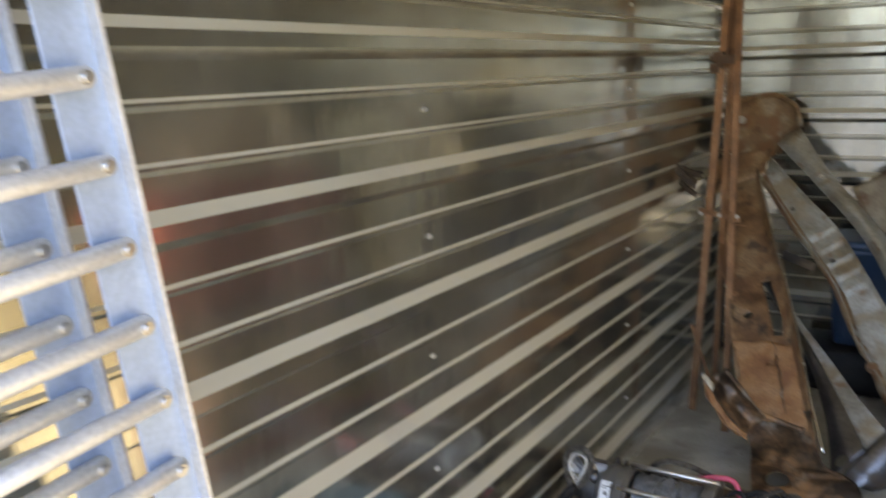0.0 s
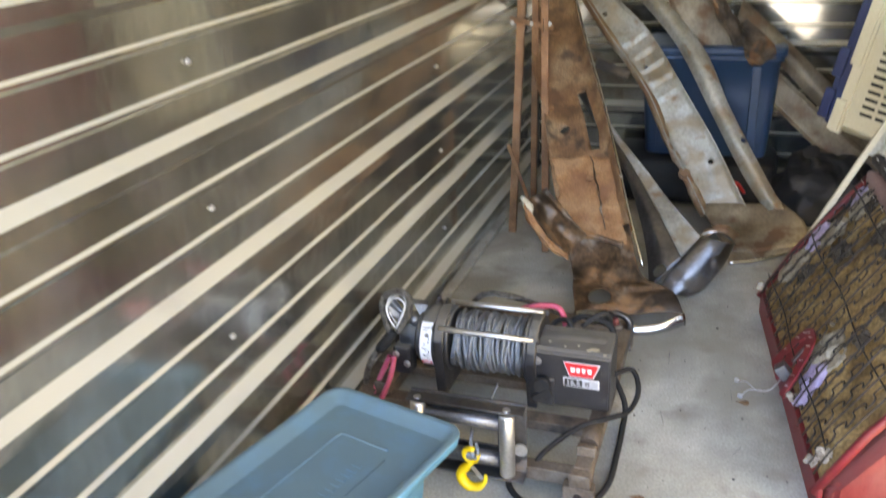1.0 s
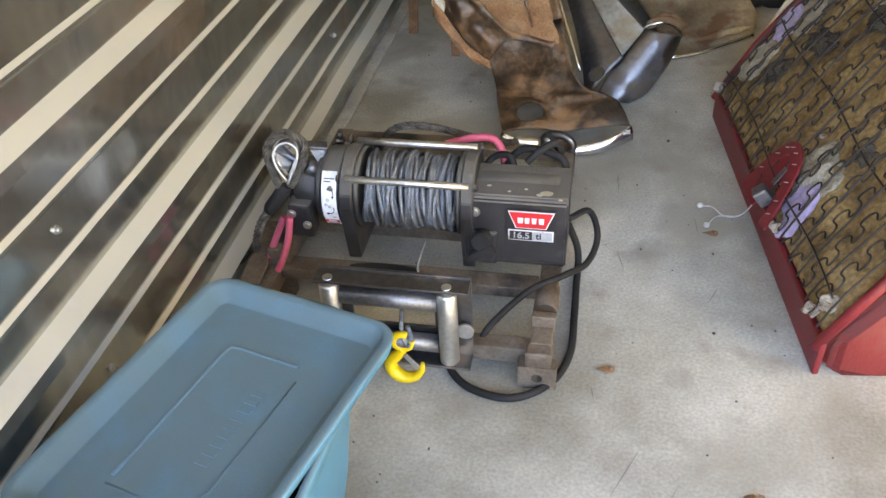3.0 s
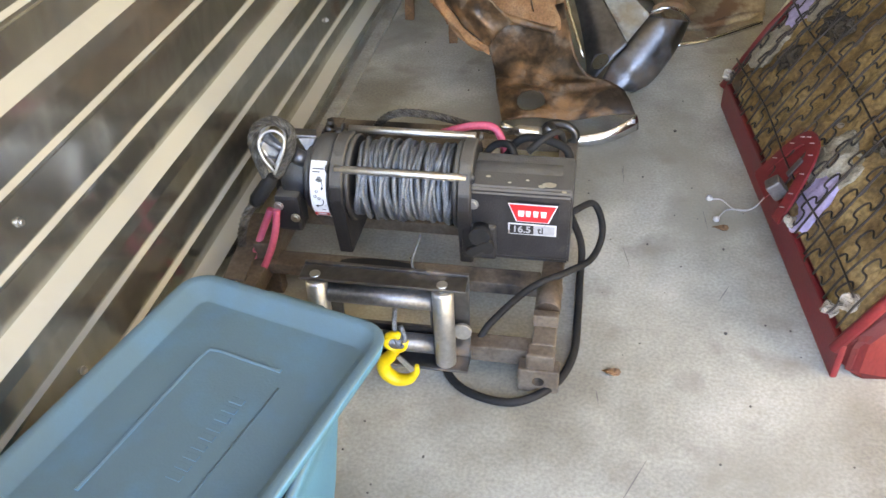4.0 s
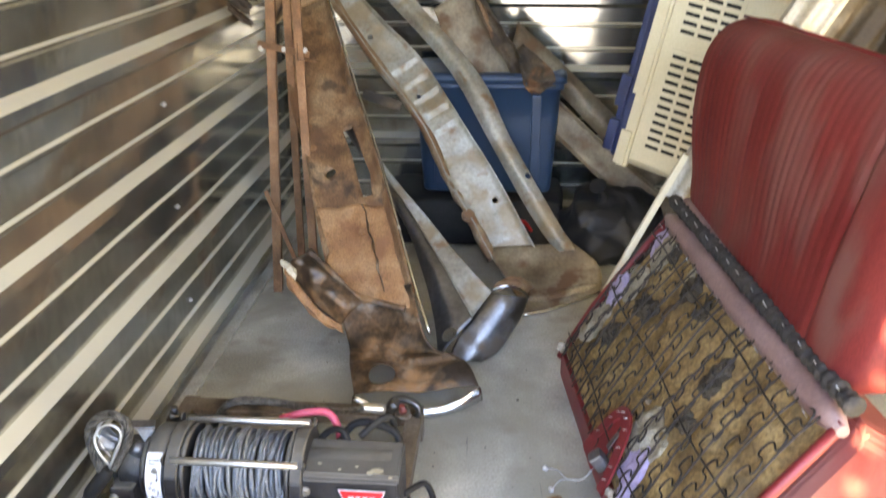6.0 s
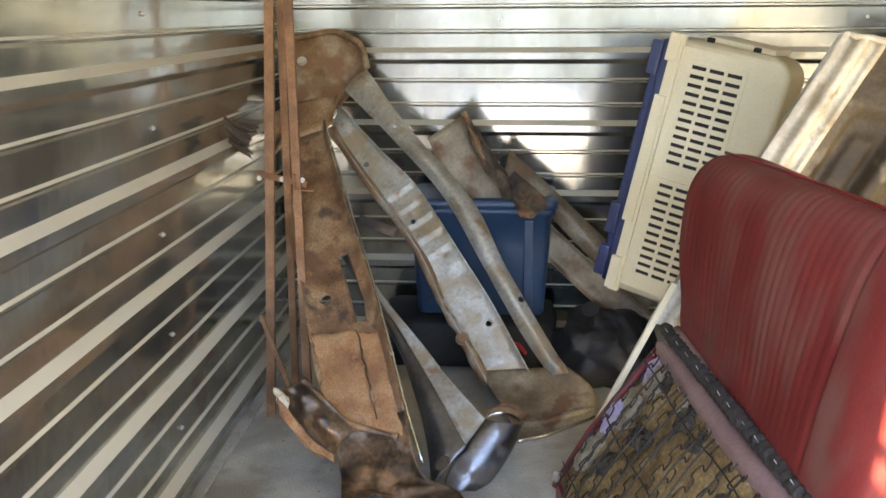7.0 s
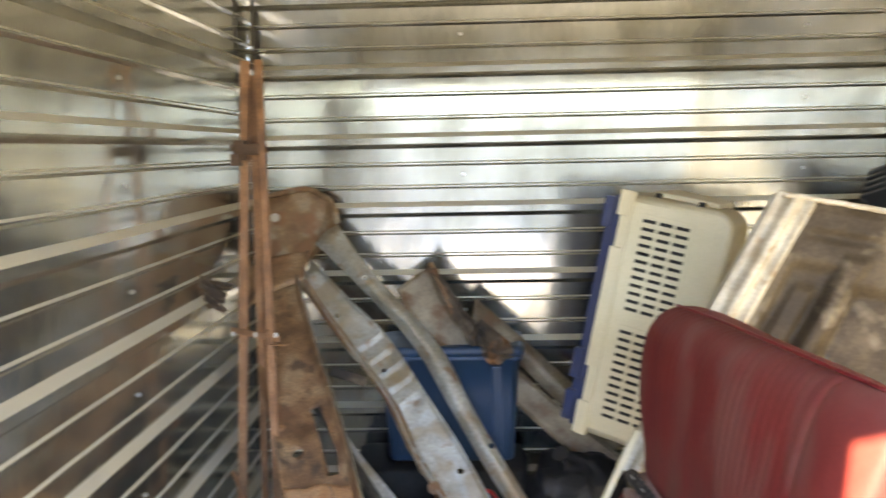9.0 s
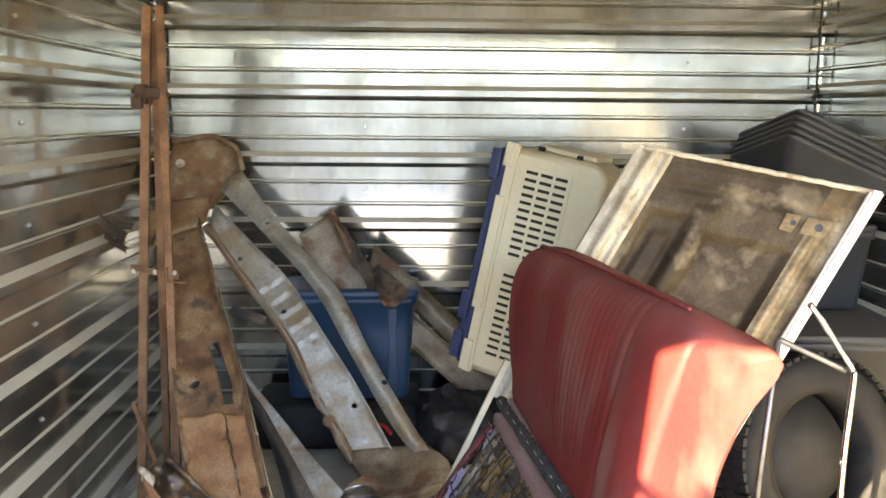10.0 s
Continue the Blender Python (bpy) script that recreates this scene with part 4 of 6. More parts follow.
pts = smooth_path([(-0.632, 2.36, 0.101), (-0.645, 2.36, 0.08), (-0.662, 2.358, 0.058), (-0.66, 2.355, 0.034), (-0.638, 2.352, 0.0165), (-0.61, 2.352, 0.02), (-0.592, 2.352, 0.042), (-0.588, 2.352, 0.066)], 6)
tube(bm, pts, 0.012, 12, radii=[0.0105 + 0.005 * math.sin(math.pi * min(1, i / (len(pts) - 1) * 1.25)) - 0.006 * max(0, i / (len(pts) - 1) - 0.75) * 4 for i in range(len(pts))])
bmesh.ops.transform(bm, matrix=HM, verts=bm.verts)
part("hook_body", bm, YELLOW, hook)
bm = bmesh.new()
bar(bm, (-0.628, 2.352, 0.088), (-0.597, 2.350, 0.05), 0.012, 0.004, (0, 1, 0), 0.001)
bmesh.ops.transform(bm, matrix=HM, verts=bm.verts)
part("safety_latch", bm, BRIGHT, hook)
bm = bmesh.new()
tube(bm, smooth_path([(-0.64, 2.40, 0.18), (-0.636, 2.375, 0.165), (-0.632, 2.362, 0.135), (-0.62, 2.355, 0.115), (-0.612, 2.36, 0.135), (-0.622, 2.37, 0.16)], 6), 0.0055, 8)
bmesh.ops.transform(bm, matrix=HM, verts=bm.verts)
part("rope_eye", bm, ROPE, hook)

# thick wire-rope sling with thimbles, black remote cable
sling = thing("wire_rope_sling", (-0.95, 2.9, 0.0), "greasy thick wire rope sling with steel thimble eyes", "rope")
for nm, pts, r in (("rope", [(-0.955, 2.655, 0.287), (-0.972, 2.665, 0.33), (-0.985, 2.68, 0.372), (-0.97, 2.69, 0.402), (-0.938, 2.70, 0.41), (-0.908, 2.70, 0.388), (-0.912, 2.69, 0.345), (-0.94, 2.665, 0.295)], 0.0105),
                   ("rope", [(-0.99, 2.645, 0.243), (-1.015, 2.63, 0.203), (-1.045, 2.65, 0.12), (-1.07, 2.72, 0.03), (-1.05, 2.95, 0.014), (-1.02, 3.1, 0.014)], 0.0105),
                   ("rope", [(-0.86, 2.98, 0.115), (-0.80, 2.92, 0.26), (-0.74, 2.88, 0.335), (-0.66, 2.88, 0.34), (-0.58, 2.95, 0.28), (-0.53, 3.06, 0.20), (-0.486, 3.15, 0.153)], 0.0095)):
    bm = bmesh.new()
    rope(bm, pts, r, 6, 11.0)
    part(nm, bm, DARK_ROPE, sling)
bm = bmesh.new()
tube(bm, [(-0.944, 2.658, 0.302), (-0.955, 2.655, 0.287), (-0.985, 2.646, 0.248), (-0.993, 2.644, 0.238)], 0.016, 12, radii=[0.011, 0.0165, 0.0165, 0.012])
part("ferrule", bm, BLACK_RUBBER, sling, "black sleeve on the rope")
bm = bmesh.new()
tube(bm, [(-0.492, 3.142, 0.156), (-0.486, 3.15, 0.153), (-0.44, 3.16, 0.145), (-0.432, 3.163, 0.143)], 0.015, 14, radii=[0.011, 0.0145, 0.0145, 0.012])
part("ferrule", bm, BRIGHT, sling, "bright zinc ferrule")
# thimble: a grooved band inside the eye, its two bright edges standing out
eye = smooth_path([(-0.945, 2.672, 0.31), (-0.962, 2.672, 0.34), (-0.97, 2.68, 0.37), (-0.957, 2.69, 0.39), (-0.936, 2.695, 0.393), (-0.92, 2.695, 0.375), (-0.925, 2.685, 0.345), (-0.943, 2.668, 0.305)], 6)
for off, nm in ((Vector((0.004, -0.014, 0.004)), "near"), (Vector((-0.004, 0.014, 0.002)), "far")):
    bm = bmesh.new()
    tube(bm, [q + off for q in eye], 0.0032, 8)
    part("thimble", bm, BRIGHT, sling, "worn steel thimble edge")
bm = bmesh.new()
bent_sheet(bm, [(-0.972, 2.675, 0.352), (-0.965, 2.68, 0.335), (-0.945, 2.69, 0.325)], [(-0.955, 2.70, 0.385), (-0.935, 2.70, 0.36), (-0.925, 2.70, 0.34)], channel(0.004, -0.006), 0.003, 12)
part("thimble", bm, ROLLER, sling, "grey steel thimble plate")
# clutch lever behind the eye
bm = bmesh.new()
cyl(bm, (-0.967, 2.70, 0.365), (-0.901, 2.715, 0.315), 0.009, 12)
cyl(bm, (-0.912, 2.71, 0.325), (-0.893, 2.716, 0.308), 0.017, 14)
part("clutch_lever", bm, ROLLER, win, "grey steel clutch lever")
bm = bmesh.new()
bar(bm, (-0.925, 2.735, 0.362), (-0.872, 2.752, 0.352), 0.03, 0.008, (0, 0, 1), 0.003)
loft(bm, [[Vector((x, y, z)) + Vector((0, d, 0)) for x, y, z in ((-0.905, 2.73, 0.352), (-0.872, 2.745, 0.35), (-0.876, 2.735, 0.296), (-0.888, 2.728, 0.318))] for d in (0.0, 0.006)], smooth=False)
part("clutch_lever", bm, ROLLER, win)
shack = thing("bow_shackle", (-0.385, 3.21, 0.10), "grey steel shackle with a red pin on the cradle", "shackle")
bm = bmesh.new()
tube(bm, [(-0.385 + 0.042 * math.cos(radians(a)), 3.215 - 0.01 * math.cos(radians(a)), 0.112 + 0.03 * math.sin(radians(a))) for a in range(-60, 241, 20)], 0.011, 10)
cyl(bm, (-0.428, 3.20, 0.118), (-0.405, 3.195, 0.145), 0.015, 12)
part("bow", bm, DULL_CHROME, shack)
bm = bmesh.new()
cyl(bm, (-0.388, 3.195, 0.098), (-0.388, 3.192, 0.116), 0.022, 8)
part("nut", bm, FRAME_STEEL, shack)
bm = bmesh.new()
cyl(bm, (-0.388, 3.192, 0.116), (-0.39, 3.188, 0.14), 0.0115, 12, 0.008)
part("pin", bm, PIN_RED, shack, "faded red pin")
shack2 = thing("bow_shackle", (-0.875, 2.92, 0.10), "grey steel shackle on the cradle beside the winch", "shackle")
bm = bmesh.new()
tube(bm, smooth_path([(-0.92, 2.93, 0.104), (-0.915, 2.91, 0.19), (-0.905, 2.90, 0.265), (-0.875, 2.895, 0.272), (-0.84, 2.90, 0.262), (-0.83, 2.91, 0.18), (-0.835, 2.93, 0.104)], 6), 0.012, 10)
cyl(bm, (-0.895, 2.885, 0.275), (-0.885, 2.885, 0.295), 0.013, 12)
cyl(bm, (-0.888, 2.885, 0.292), (-0.886, 2.885, 0.31), 0.008, 8)
part("bow", bm, DULL_CHROME, shack2)
bm = bmesh.new()
tube(bm, smooth_path([(-0.33, 2.75, 0.20), (-0.285, 2.80, 0.19), (-0.262, 2.76, 0.15), (-0.28, 2.70, 0.12), (-0.33, 2.64, 0.125), (-0.40, 2.585, 0.12), (-0.47, 2.51, 0.085), (-0.50, 2.47, 0.05), (-0.545, 2.44, 0.03)], 8), 0.0075, 9)
tube(bm, smooth_path([(-0.335, 2.80, 0.16), (-0.305, 2.83, 0.05), (-0.302, 2.75, 0.009), (-0.30, 2.64, 0.009), (-0.302, 2.52, 0.009), (-0.335, 2.43, 0.009), (-0.41, 2.375, 0.009), (-0.50, 2.39, 0.009), (-0.55, 2.44, 0.009), (-0.56, 2.50, 0.009)], 8), 0.0085, 9)
solid("power_cable", bm, BLACK_RUBBER, "black rubber power cable looped on the concrete", "cable")
# ---- rusty bumper leaning in the corner ----
rust_bumper = thing("truck_bumper", (-0.5, 3.5, 0.0), "rusty inner side of an old truck bumper leaning in the corner", "bumper", group="bumpers leaning in the corner")
RL = [(-0.556, 3.362, 0.056), (-0.585, 3.46, 0.10), (-0.605, 3.55, 0.125), (-0.69, 3.70, 0.29), (-0.757, 3.86, 0.43), (-0.825, 4.046, 0.583), (-0.925, 4.26, 0.755), (-1.0, 4.62, 1.06)]
RR = [(-0.19, 3.415, 0.07), (-0.235, 3.48, 0.11), (-0.345, 3.53, 0.137), (-0.413, 3.667, 0.269), (-0.499, 3.871, 0.439), (-0.585, 4.066, 0.60), (-0.688, 4.277, 0.775), (-0.837, 4.60, 1.04)]
bm = bmesh.new()
bent_sheet(bm, RL[3:], RR[3:], channel(0.0, -0.012, 0.012, 0.035), 0.004, 44, wave=0.008)
main = part("bumper_shell", bm, RUST, rust_bumper)
bm = bmesh.new()
bent_sheet(bm, RL[:4], RR[:4], lambda u, s: 0.03 * max(0, (u - 0.86) / 0.14) * s + 0.012 * math.sin(3.0 * math.pi * u) * (1 - s) - 0.02 * math.sin(math.pi * u) * s, 0.004, 30, wave=0.012)
lower_end = part("lower_end", bm, RUST_DARK, rust_bumper, "dark rusty steel lower end with a round hole")
nrm = Vector((0.05, -0.64, 0.77))
mid = lambda *p: [Vector(q) for q in p]
cut(main, [prism(mid((-0.706, 4.126, 0.656), (-0.673, 4.136, 0.662), (-0.623, 4.047, 0.585), (-0.592, 3.995, 0.54), (-0.577, 3.928, 0.483), (-0.605, 3.921, 0.479), (-0.627, 3.967, 0.519), (-0.657, 4.036, 0.578)), nrm, 0.08),
           prism(disc_points((-0.727, 3.987, 0.541), nrm, 0.02, 14, 0.7), nrm, 0.08)])
cut(lower_end, [prism(disc_points((-0.482, 3.425, 0.105), (0, -0.3, 1), 0.042, 20, 0.85), (0, -0.3, 1), 0.06)])
bm = bmesh.new()
bent_sheet(bm, [(-0.640, 3.615, 0.235), (-0.69, 3.73, 0.326), (-0.752, 3.872, 0.447)], [(-0.395, 3.61, 0.222), (-0.434, 3.745, 0.332), (-0.512, 3.90, 0.456)], channel(0.0, 0.004), 0.004, 32, wave=0.007)
for v in bm.verts:
    v.co += (Vector(v.co) - Vector((-0.6, 3.75, 0.34))).normalized() * 0.014 * noise.noise((v.co.x * 30, v.co.y * 22, 0.5))
part("inner_plate", bm, RUST_PALE, rust_bumper, "pale orange rusty inner plate")
bm = bmesh.new()
crack = [Vector((-0.50, 3.64, 0.262)).lerp(Vector((-0.60, 3.885, 0.463)), k / 12) + Vector((0.012 * noise.noise((k * 0.8, 0, 2)), 0, 0)) for k in range(13)]
tube(bm, crack, 0.006, 6, radii=[0.0015 + 0.005 * math.sin(math.pi * k / 12) * (0.5 + 0.5 * math.sin(k * 2.3)) for k in range(13)])
part("rust_seam", bm, RUST_DARK, rust_bumper, "dark corroded seam")
BR_OUT = [(-0.612, 3.508, 0.205), (-0.685, 3.50, 0.268), (-0.771, 3.50, 0.396)]
BR_IN = [(-0.565, 3.585, 0.245), (-0.642, 3.58, 0.336), (-0.709, 3.56, 0.427)]
bm = bmesh.new()
bent_sheet(bm, BR_OUT, BR_IN, channel(0.0, -0.03, 0.012, 0.02), 0.005, 24, wave=0.014)
part("bracket", bm, RUST_DARK, rust_bumper, "bent rusty bracket")
bm = bmesh.new()
bent_sheet(bm, [Vector(p) + Vector((0.004, -0.004, -0.022 - 0.022 * k)) for k, p in enumerate(BR_OUT)], [Vector(p) + Vector((0, -0.004, 0.004)) for p in BR_OUT], lambda u, s: 0.01 * math.sin(math.pi * u), 0.004, 24, wave=0.012)
part("bracket", bm, RUST_PALE, rust_bumper, "orange rusty outer face of the bracket")
bm = bmesh.new()
bar(bm, (-0.68, 4.42, 0.715), (-0.54, 4.44, 0.66), 0.04, 0.03, (0, -1, 0.3), 0.006)
part("bracket", bm, TORN, rust_bumper)
for a, b, w in (((-1.09, 4.13, 1.13), (-1.01, 4.17, 1.05), 0.05), ((-1.06, 4.15, 1.12), (-0.99, 4.20, 1.09), 0.035), ((-1.07, 4.12, 1.07), (-1.01, 4.18, 1.0), 0.03)):
    bm = bmesh.new()
    a, b = Vector(a), Vector(b)
    o = Vector((0.3, 0, 0.8)) * w * 0.5
    bent_sheet(bm, [a - o, a.lerp(b, 0.5) - o * 1.2, b - o * 0.8], [a + o, a.lerp(b, 0.5) + o * 0.9, b + o], channel(0.012, -0.01), 0.005, 14, wave=0.025)
    part("torn_end", bm, TORN, rust_bumper, "dark torn rusty end")
bm = bmesh.new()
pts = smooth_path([(-0.712, 3.558, 0.43), (-0.645, 3.58, 0.34), (-0.60, 3.62, 0.262), (-0.52, 3.612, 0.238), (-0.43, 3.60, 0.222)], 6)
tube(bm, pts, 0.014, 9, radii=[0.011 + 0.005 * noise.noise((i * 0.9, 0, 0)) for i in range(len(pts))])
part("folded_ridge", bm, RUST_DARK, rust_bumper)
bm = bmesh.new()
bmesh.ops.create_icosphere(bm, subdivisions=3, radius=1.0, matrix=Matrix.Translation((-0.763, 3.513, 0.384)) @ Matrix.Rotation(radians(-35), 4, "Y") @ Matrix.Diagonal((0.014, 0.02, 0.034, 1)))
for v in bm.verts:
    v.co += Vector((noise.noise(v.co * 60), 0, noise.noise(v.co * 60 + Vector((0, 5, 0))))) * 0.01
part("flaked_edge", bm, WHITE_EDGE, rust_bumper, "pale flaked paint edge")
bm = bmesh.new()
bent_sheet(bm, [(-0.562, 3.35, 0.03), (-0.47, 3.325, 0.008), (-0.36, 3.325, 0.006), (-0.26, 3.35, 0.012), (-0.178, 3.40, 0.03)], [(-0.558, 3.36, 0.056), (-0.468, 3.335, 0.034), (-0.36, 3.335, 0.034), (-0.262, 3.36, 0.044), (-0.185, 3.41, 0.07)], lambda u, s: 0.004 * math.sin(math.pi * u), 0.005, 24)
part("chrome_edge", bm, CHROME, rust_bumper, "bright chrome outer edge")
bm = bmesh.new()
tube(bm, smooth_path([(-0.345, 3.525, 0.178), (-0.413, 3.66, 0.307), (-0.499, 3.862, 0.478), (-0.585, 4.058, 0.638), (-0.688, 4.27, 0.812), (-0.837, 4.59, 1.075)], 6), 0.005, 6)
part("chrome_edge", bm, CHROME, rust_bumper)
bm = bmesh.new()
bent_sheet(bm, [(-1.05, 4.50, 0.93), (-1.06, 4.58, 1.02), (-1.07, 4.64, 1.10)], [(-0.80, 4.60, 1.06), (-0.80, 4.66, 1.11), (-0.80, 4.71, 1.16)], channel(0.02, 0.03), 0.004, 12, wave=0.02)
part("end_wrap", bm, RUST, rust_bumper)
for p in ((-0.82, 4.10, 0.665), (-0.80, 4.06, 0.60), (-0.59, 3.80, 0.40)):
    bolt(rust_bumper, p, nrm, 0.009, 0.008, BROWN_STEEL)

# ---- chrome bumper behind it ----
chrome_bumper = thing("truck_bumper", (-0.3, 3.8, 0.0), "dull chrome truck bumper resting on its end on the floor", "bumper", group="bumpers leaning in the corner")
bm = bmesh.new()
bent_sheet(bm, [(-0.225, 3.69, 0.155), (-0.36, 3.87, 0.30), (-0.50, 4.06, 0.43), (-0.58, 4.15, 0.49), (-0.80, 4.45, 0.70)], [(-0.165, 3.755, 0.215), (-0.30, 3.885, 0.305), (-0.387, 3.98, 0.372), (-0.603, 4.215, 0.54), (-0.80, 4.52, 0.76)], channel(0.006, 0.0), 0.004, 32)
part("inner_flange", bm, PRIMER, chrome_bumper, "grey-beige inner flange")
bm = bmesh.new()
bent_sheet(bm, [(-0.33, 3.63, 0.03), (-0.35, 3.72, 0.12), (-0.40, 3.84, 0.24), (-0.505, 4.03, 0.385), (-0.80, 4.42, 0.64)], [(-0.222, 3.685, 0.153), (-0.27, 3.75, 0.205), (-0.35, 3.855, 0.292), (-0.50, 4.055, 0.428), (-0.80, 4.45, 0.698)], lambda u, s: 0.012 * math.sin(math.pi * u), 0.004, 32)
face = part("bumper_face", bm, DULL_CHROME, chrome_bumper)
cut(face, [prism(disc_points((-0.296, 3.668, 0.10), (-0.6, -0.7, 0.4), 0.028, 16, 0.75), (-0.6, -0.7, 0.4), 0.05)])
bm = bmesh.new()
bent_sheet(bm, [(-0.17, 3.765, 0.21), (-0.21, 3.725, 0.165), (-0.255, 3.685, 0.105), (-0.285, 3.655, 0.055), (-0.295, 3.645, 0.02)], [(-0.042, 3.808, 0.175), (-0.062, 3.783, 0.12), (-0.098, 3.738, 0.07), (-0.142, 3.698, 0.022), (-0.19, 3.664, 0.006)], lambda u, s: 0.05 * math.sin(math.pi * u) ** 0.8 * (1 - 0.35 * s), 0.005, 48)
part("end_cap", bm, CAP_CHROME, chrome_bumper, "smoky rounded chrome end", smooth=True)
bm = bmesh.new()
lip = [Vector((-0.17, 3.765, 0.21)).lerp(Vector((-0.042, 3.808, 0.175)), u) + Vector((0.05, -0.45, 0.85)) * 0.05 * math.sin(math.pi * u) ** 0.8 for u in [i / 14 for i in range(15)]]
tube(bm, lip, 0.005, 8)
part("chrome_edge", bm, CHROME, chrome_bumper)
bm = bmesh.new()
bent_sheet(bm, [lip[1], lip[5], lip[9], lip[13]], [p + Vector((0.025, 0.05, 0.012)) for p in (lip[1], lip[5], lip[9], lip[13])], lambda u, s: 0.006 * math.sin(math.pi * u), 0.004, 15, wave=0.012)
part("turned_lip", bm, PRIMER_RUST, chrome_bumper, "rusted turned-in lip")

# ---- large grey bumper ----
grey_bumper = thing("truck_bumper", (-0.1, 4.2, 0.0), "grey painted steel bumper with rust-stained ends leaning on the back wall", "bumper", group="bumpers leaning in the corner")
AL = [(-0.86, 4.82, 1.01), (-0.68, 4.70, 0.796), (-0.468, 4.568, 0.551), (-0.359, 4.463, 0.358), (-0.27, 4.397, 0.235), (-0.174, 4.316, 0.085)]
AR = [(-0.831, 4.868, 1.107), (-0.638, 4.772, 0.929), (-0.476, 4.694, 0.785), (-0.282, 4.557, 0.532), (-0.155, 4.464, 0.36), (0.013, 4.323, 0.098)]
BL = [(-0.811, 4.901, 1.169), (-0.592, 4.796, 0.973), (-0.369, 4.677, 0.753), (-0.201, 4.541, 0.502), (-0.042, 4.411, 0.261), (0.072, 4.334, 0.118)]
BR = [(-0.716, 4.945, 1.251), (-0.546, 4.832, 1.041), (-0.251, 4.671, 0.743), (-0.109, 4.541, 0.502), (0.09, 4.38, 0.205), (0.155, 4.34, 0.129)]


def stepped(u, s):
    h = channel(0.02, -0.006, 0.03, 0.012)(u, s)
    if 0.27 < s < 0.57 and 0.1 < u < 0.95:
        h += 0.013 * ((s - 0.27) / 0.06 % 1.0)
    return h


bm = bmesh.new()
bent_sheet(bm, AL, AR, stepped, 0.004, 100, paired=False, wave=0.006)
wide = part("lower_band", bm, PRIMER, grey_bumper)
bm = bmesh.new()
bent_sheet(bm, BL, BR, lambda u, s: 0.03 * math.sin(math.pi * u), 0.004, 40, paired=False, wave=0.003)
narrow = part("upper_band", bm, PRIMER, grey_bumper)
gn = Vector((0.1, -0.87, 0.48))
cut(wide, [prism(disc_points((-0.172, 4.43, 0.293), gn, 0.011, 12), gn, 0.06), prism(disc_points((-0.70, 4.75, 0.87), gn, 0.012, 12), gn, 0.06), prism(disc_points((-0.49, 4.62, 0.66), gn, 0.009, 12), gn, 0.06)])
cut(narrow, [prism(disc_points((-0.046, 4.47, 0.381), gn, 0.012, 12), gn, 0.06), prism(disc_points((-0.585, 4.83, 1.01), gn, 0.011, 12), gn, 0.06)])
bm = bmesh.new()
bent_sheet(bm, [(-0.205, 4.34, 0.125), (-0.125, 4.22, 0.045), (-0.075, 4.08, 0.02), (-0.056, 3.995, 0.012)], [(0.135, 4.352, 0.15), (0.215, 4.32, 0.09), (0.245, 4.27, 0.045), (0.235, 4.20, 0.012)], lambda u, s: 0.006 - 0.02 * s * math.sin(math.pi * u) + 0.05 * s * (1 - s), 0.005, 24, wave=0.006)
part("lower_end", bm, BROWN_GREY, grey_bumper, "rust-stained rounded end")
bm = bmesh.new()
tube(bm, smooth_path([(-0.056, 3.992, 0.012), (0.05, 4.05, 0.011), (0.15, 4.13, 0.011), (0.235, 4.20, 0.013)], 6), 0.008, 8)
part("chrome_edge", bm, CHROME, grey_bumper)
bm = bmesh.new()
pts = smooth_path([(-0.075, 4.08, 0.028), (0.04, 4.10, 0.036), (0.14, 4.17, 0.036), (0.24, 4.24, 0.03)], 10)
tube(bm, pts, 0.02, 8, radii=[0.013 + 0.006 * noise.noise((i * 0.25, 4.5, 0)) for i in range(len(pts))])
part("rusted_lip", bm, BROWN_GREY, grey_bumper, "rusted lower lip")
bm = bmesh.new()
bent_sheet(bm, [(-0.84, 4.85, 1.09), (-0.90, 4.85, 1.08), (-0.99, 4.855, 1.09), (-1.05, 4.86, 1.17)], [(-0.716, 4.945, 1.251), (-0.745, 4.985, 1.335), (-0.86, 5.02, 1.405), (-1.045, 4.98, 1.375)], lambda u, s: -0.05 * math.sin(math.pi * u) * math.sin(math.pi * min(1, 0.2 + s)), 0.005, 27, wave=0.012)
part("upper_end", bm, PRIMER_RUST, grey_bumper, "rusty dished upper end")
bm = bmesh.new()
tube(bm, smooth_path([(-0.716, 4.94, 1.26), (-0.745, 4.98, 1.345), (-0.80, 4.995, 1.385), (-0.88, 5.01, 1.41), (-1.045, 4.975, 1.38)], 6), 0.014, 8)
part("rolled_edge", bm, PRIMER_RUST, grey_bumper)
bolt(grey_bumper, (-0.275, 4.38, 0.245), gn, 0.018, 0.02, PRIMER_RUST, "nut")
bolt(grey_bumper, (-0.99, 4.90, 1.29), gn, 0.014, 0.012, BRIGHT)
bm = bmesh.new()
pts = smooth_path(AL, 12)
tube(bm, pts, 0.02, 8, radii=[0.019 + 0.009 * noise.noise((i * 0.3, 1.5, 0)) for i in range(len(pts))])
part("rolled_edge", bm, PRIMER_RUST, grey_bumper)

# ---- broken bumper lying against the back wall ----
broken = thing("bumper_section", (0.2, 4.75, 0.0), "bent grey bumper section with a torn rusty bracket", "bumper", group="bumpers leaning in the corner")
bm = bmesh.new()
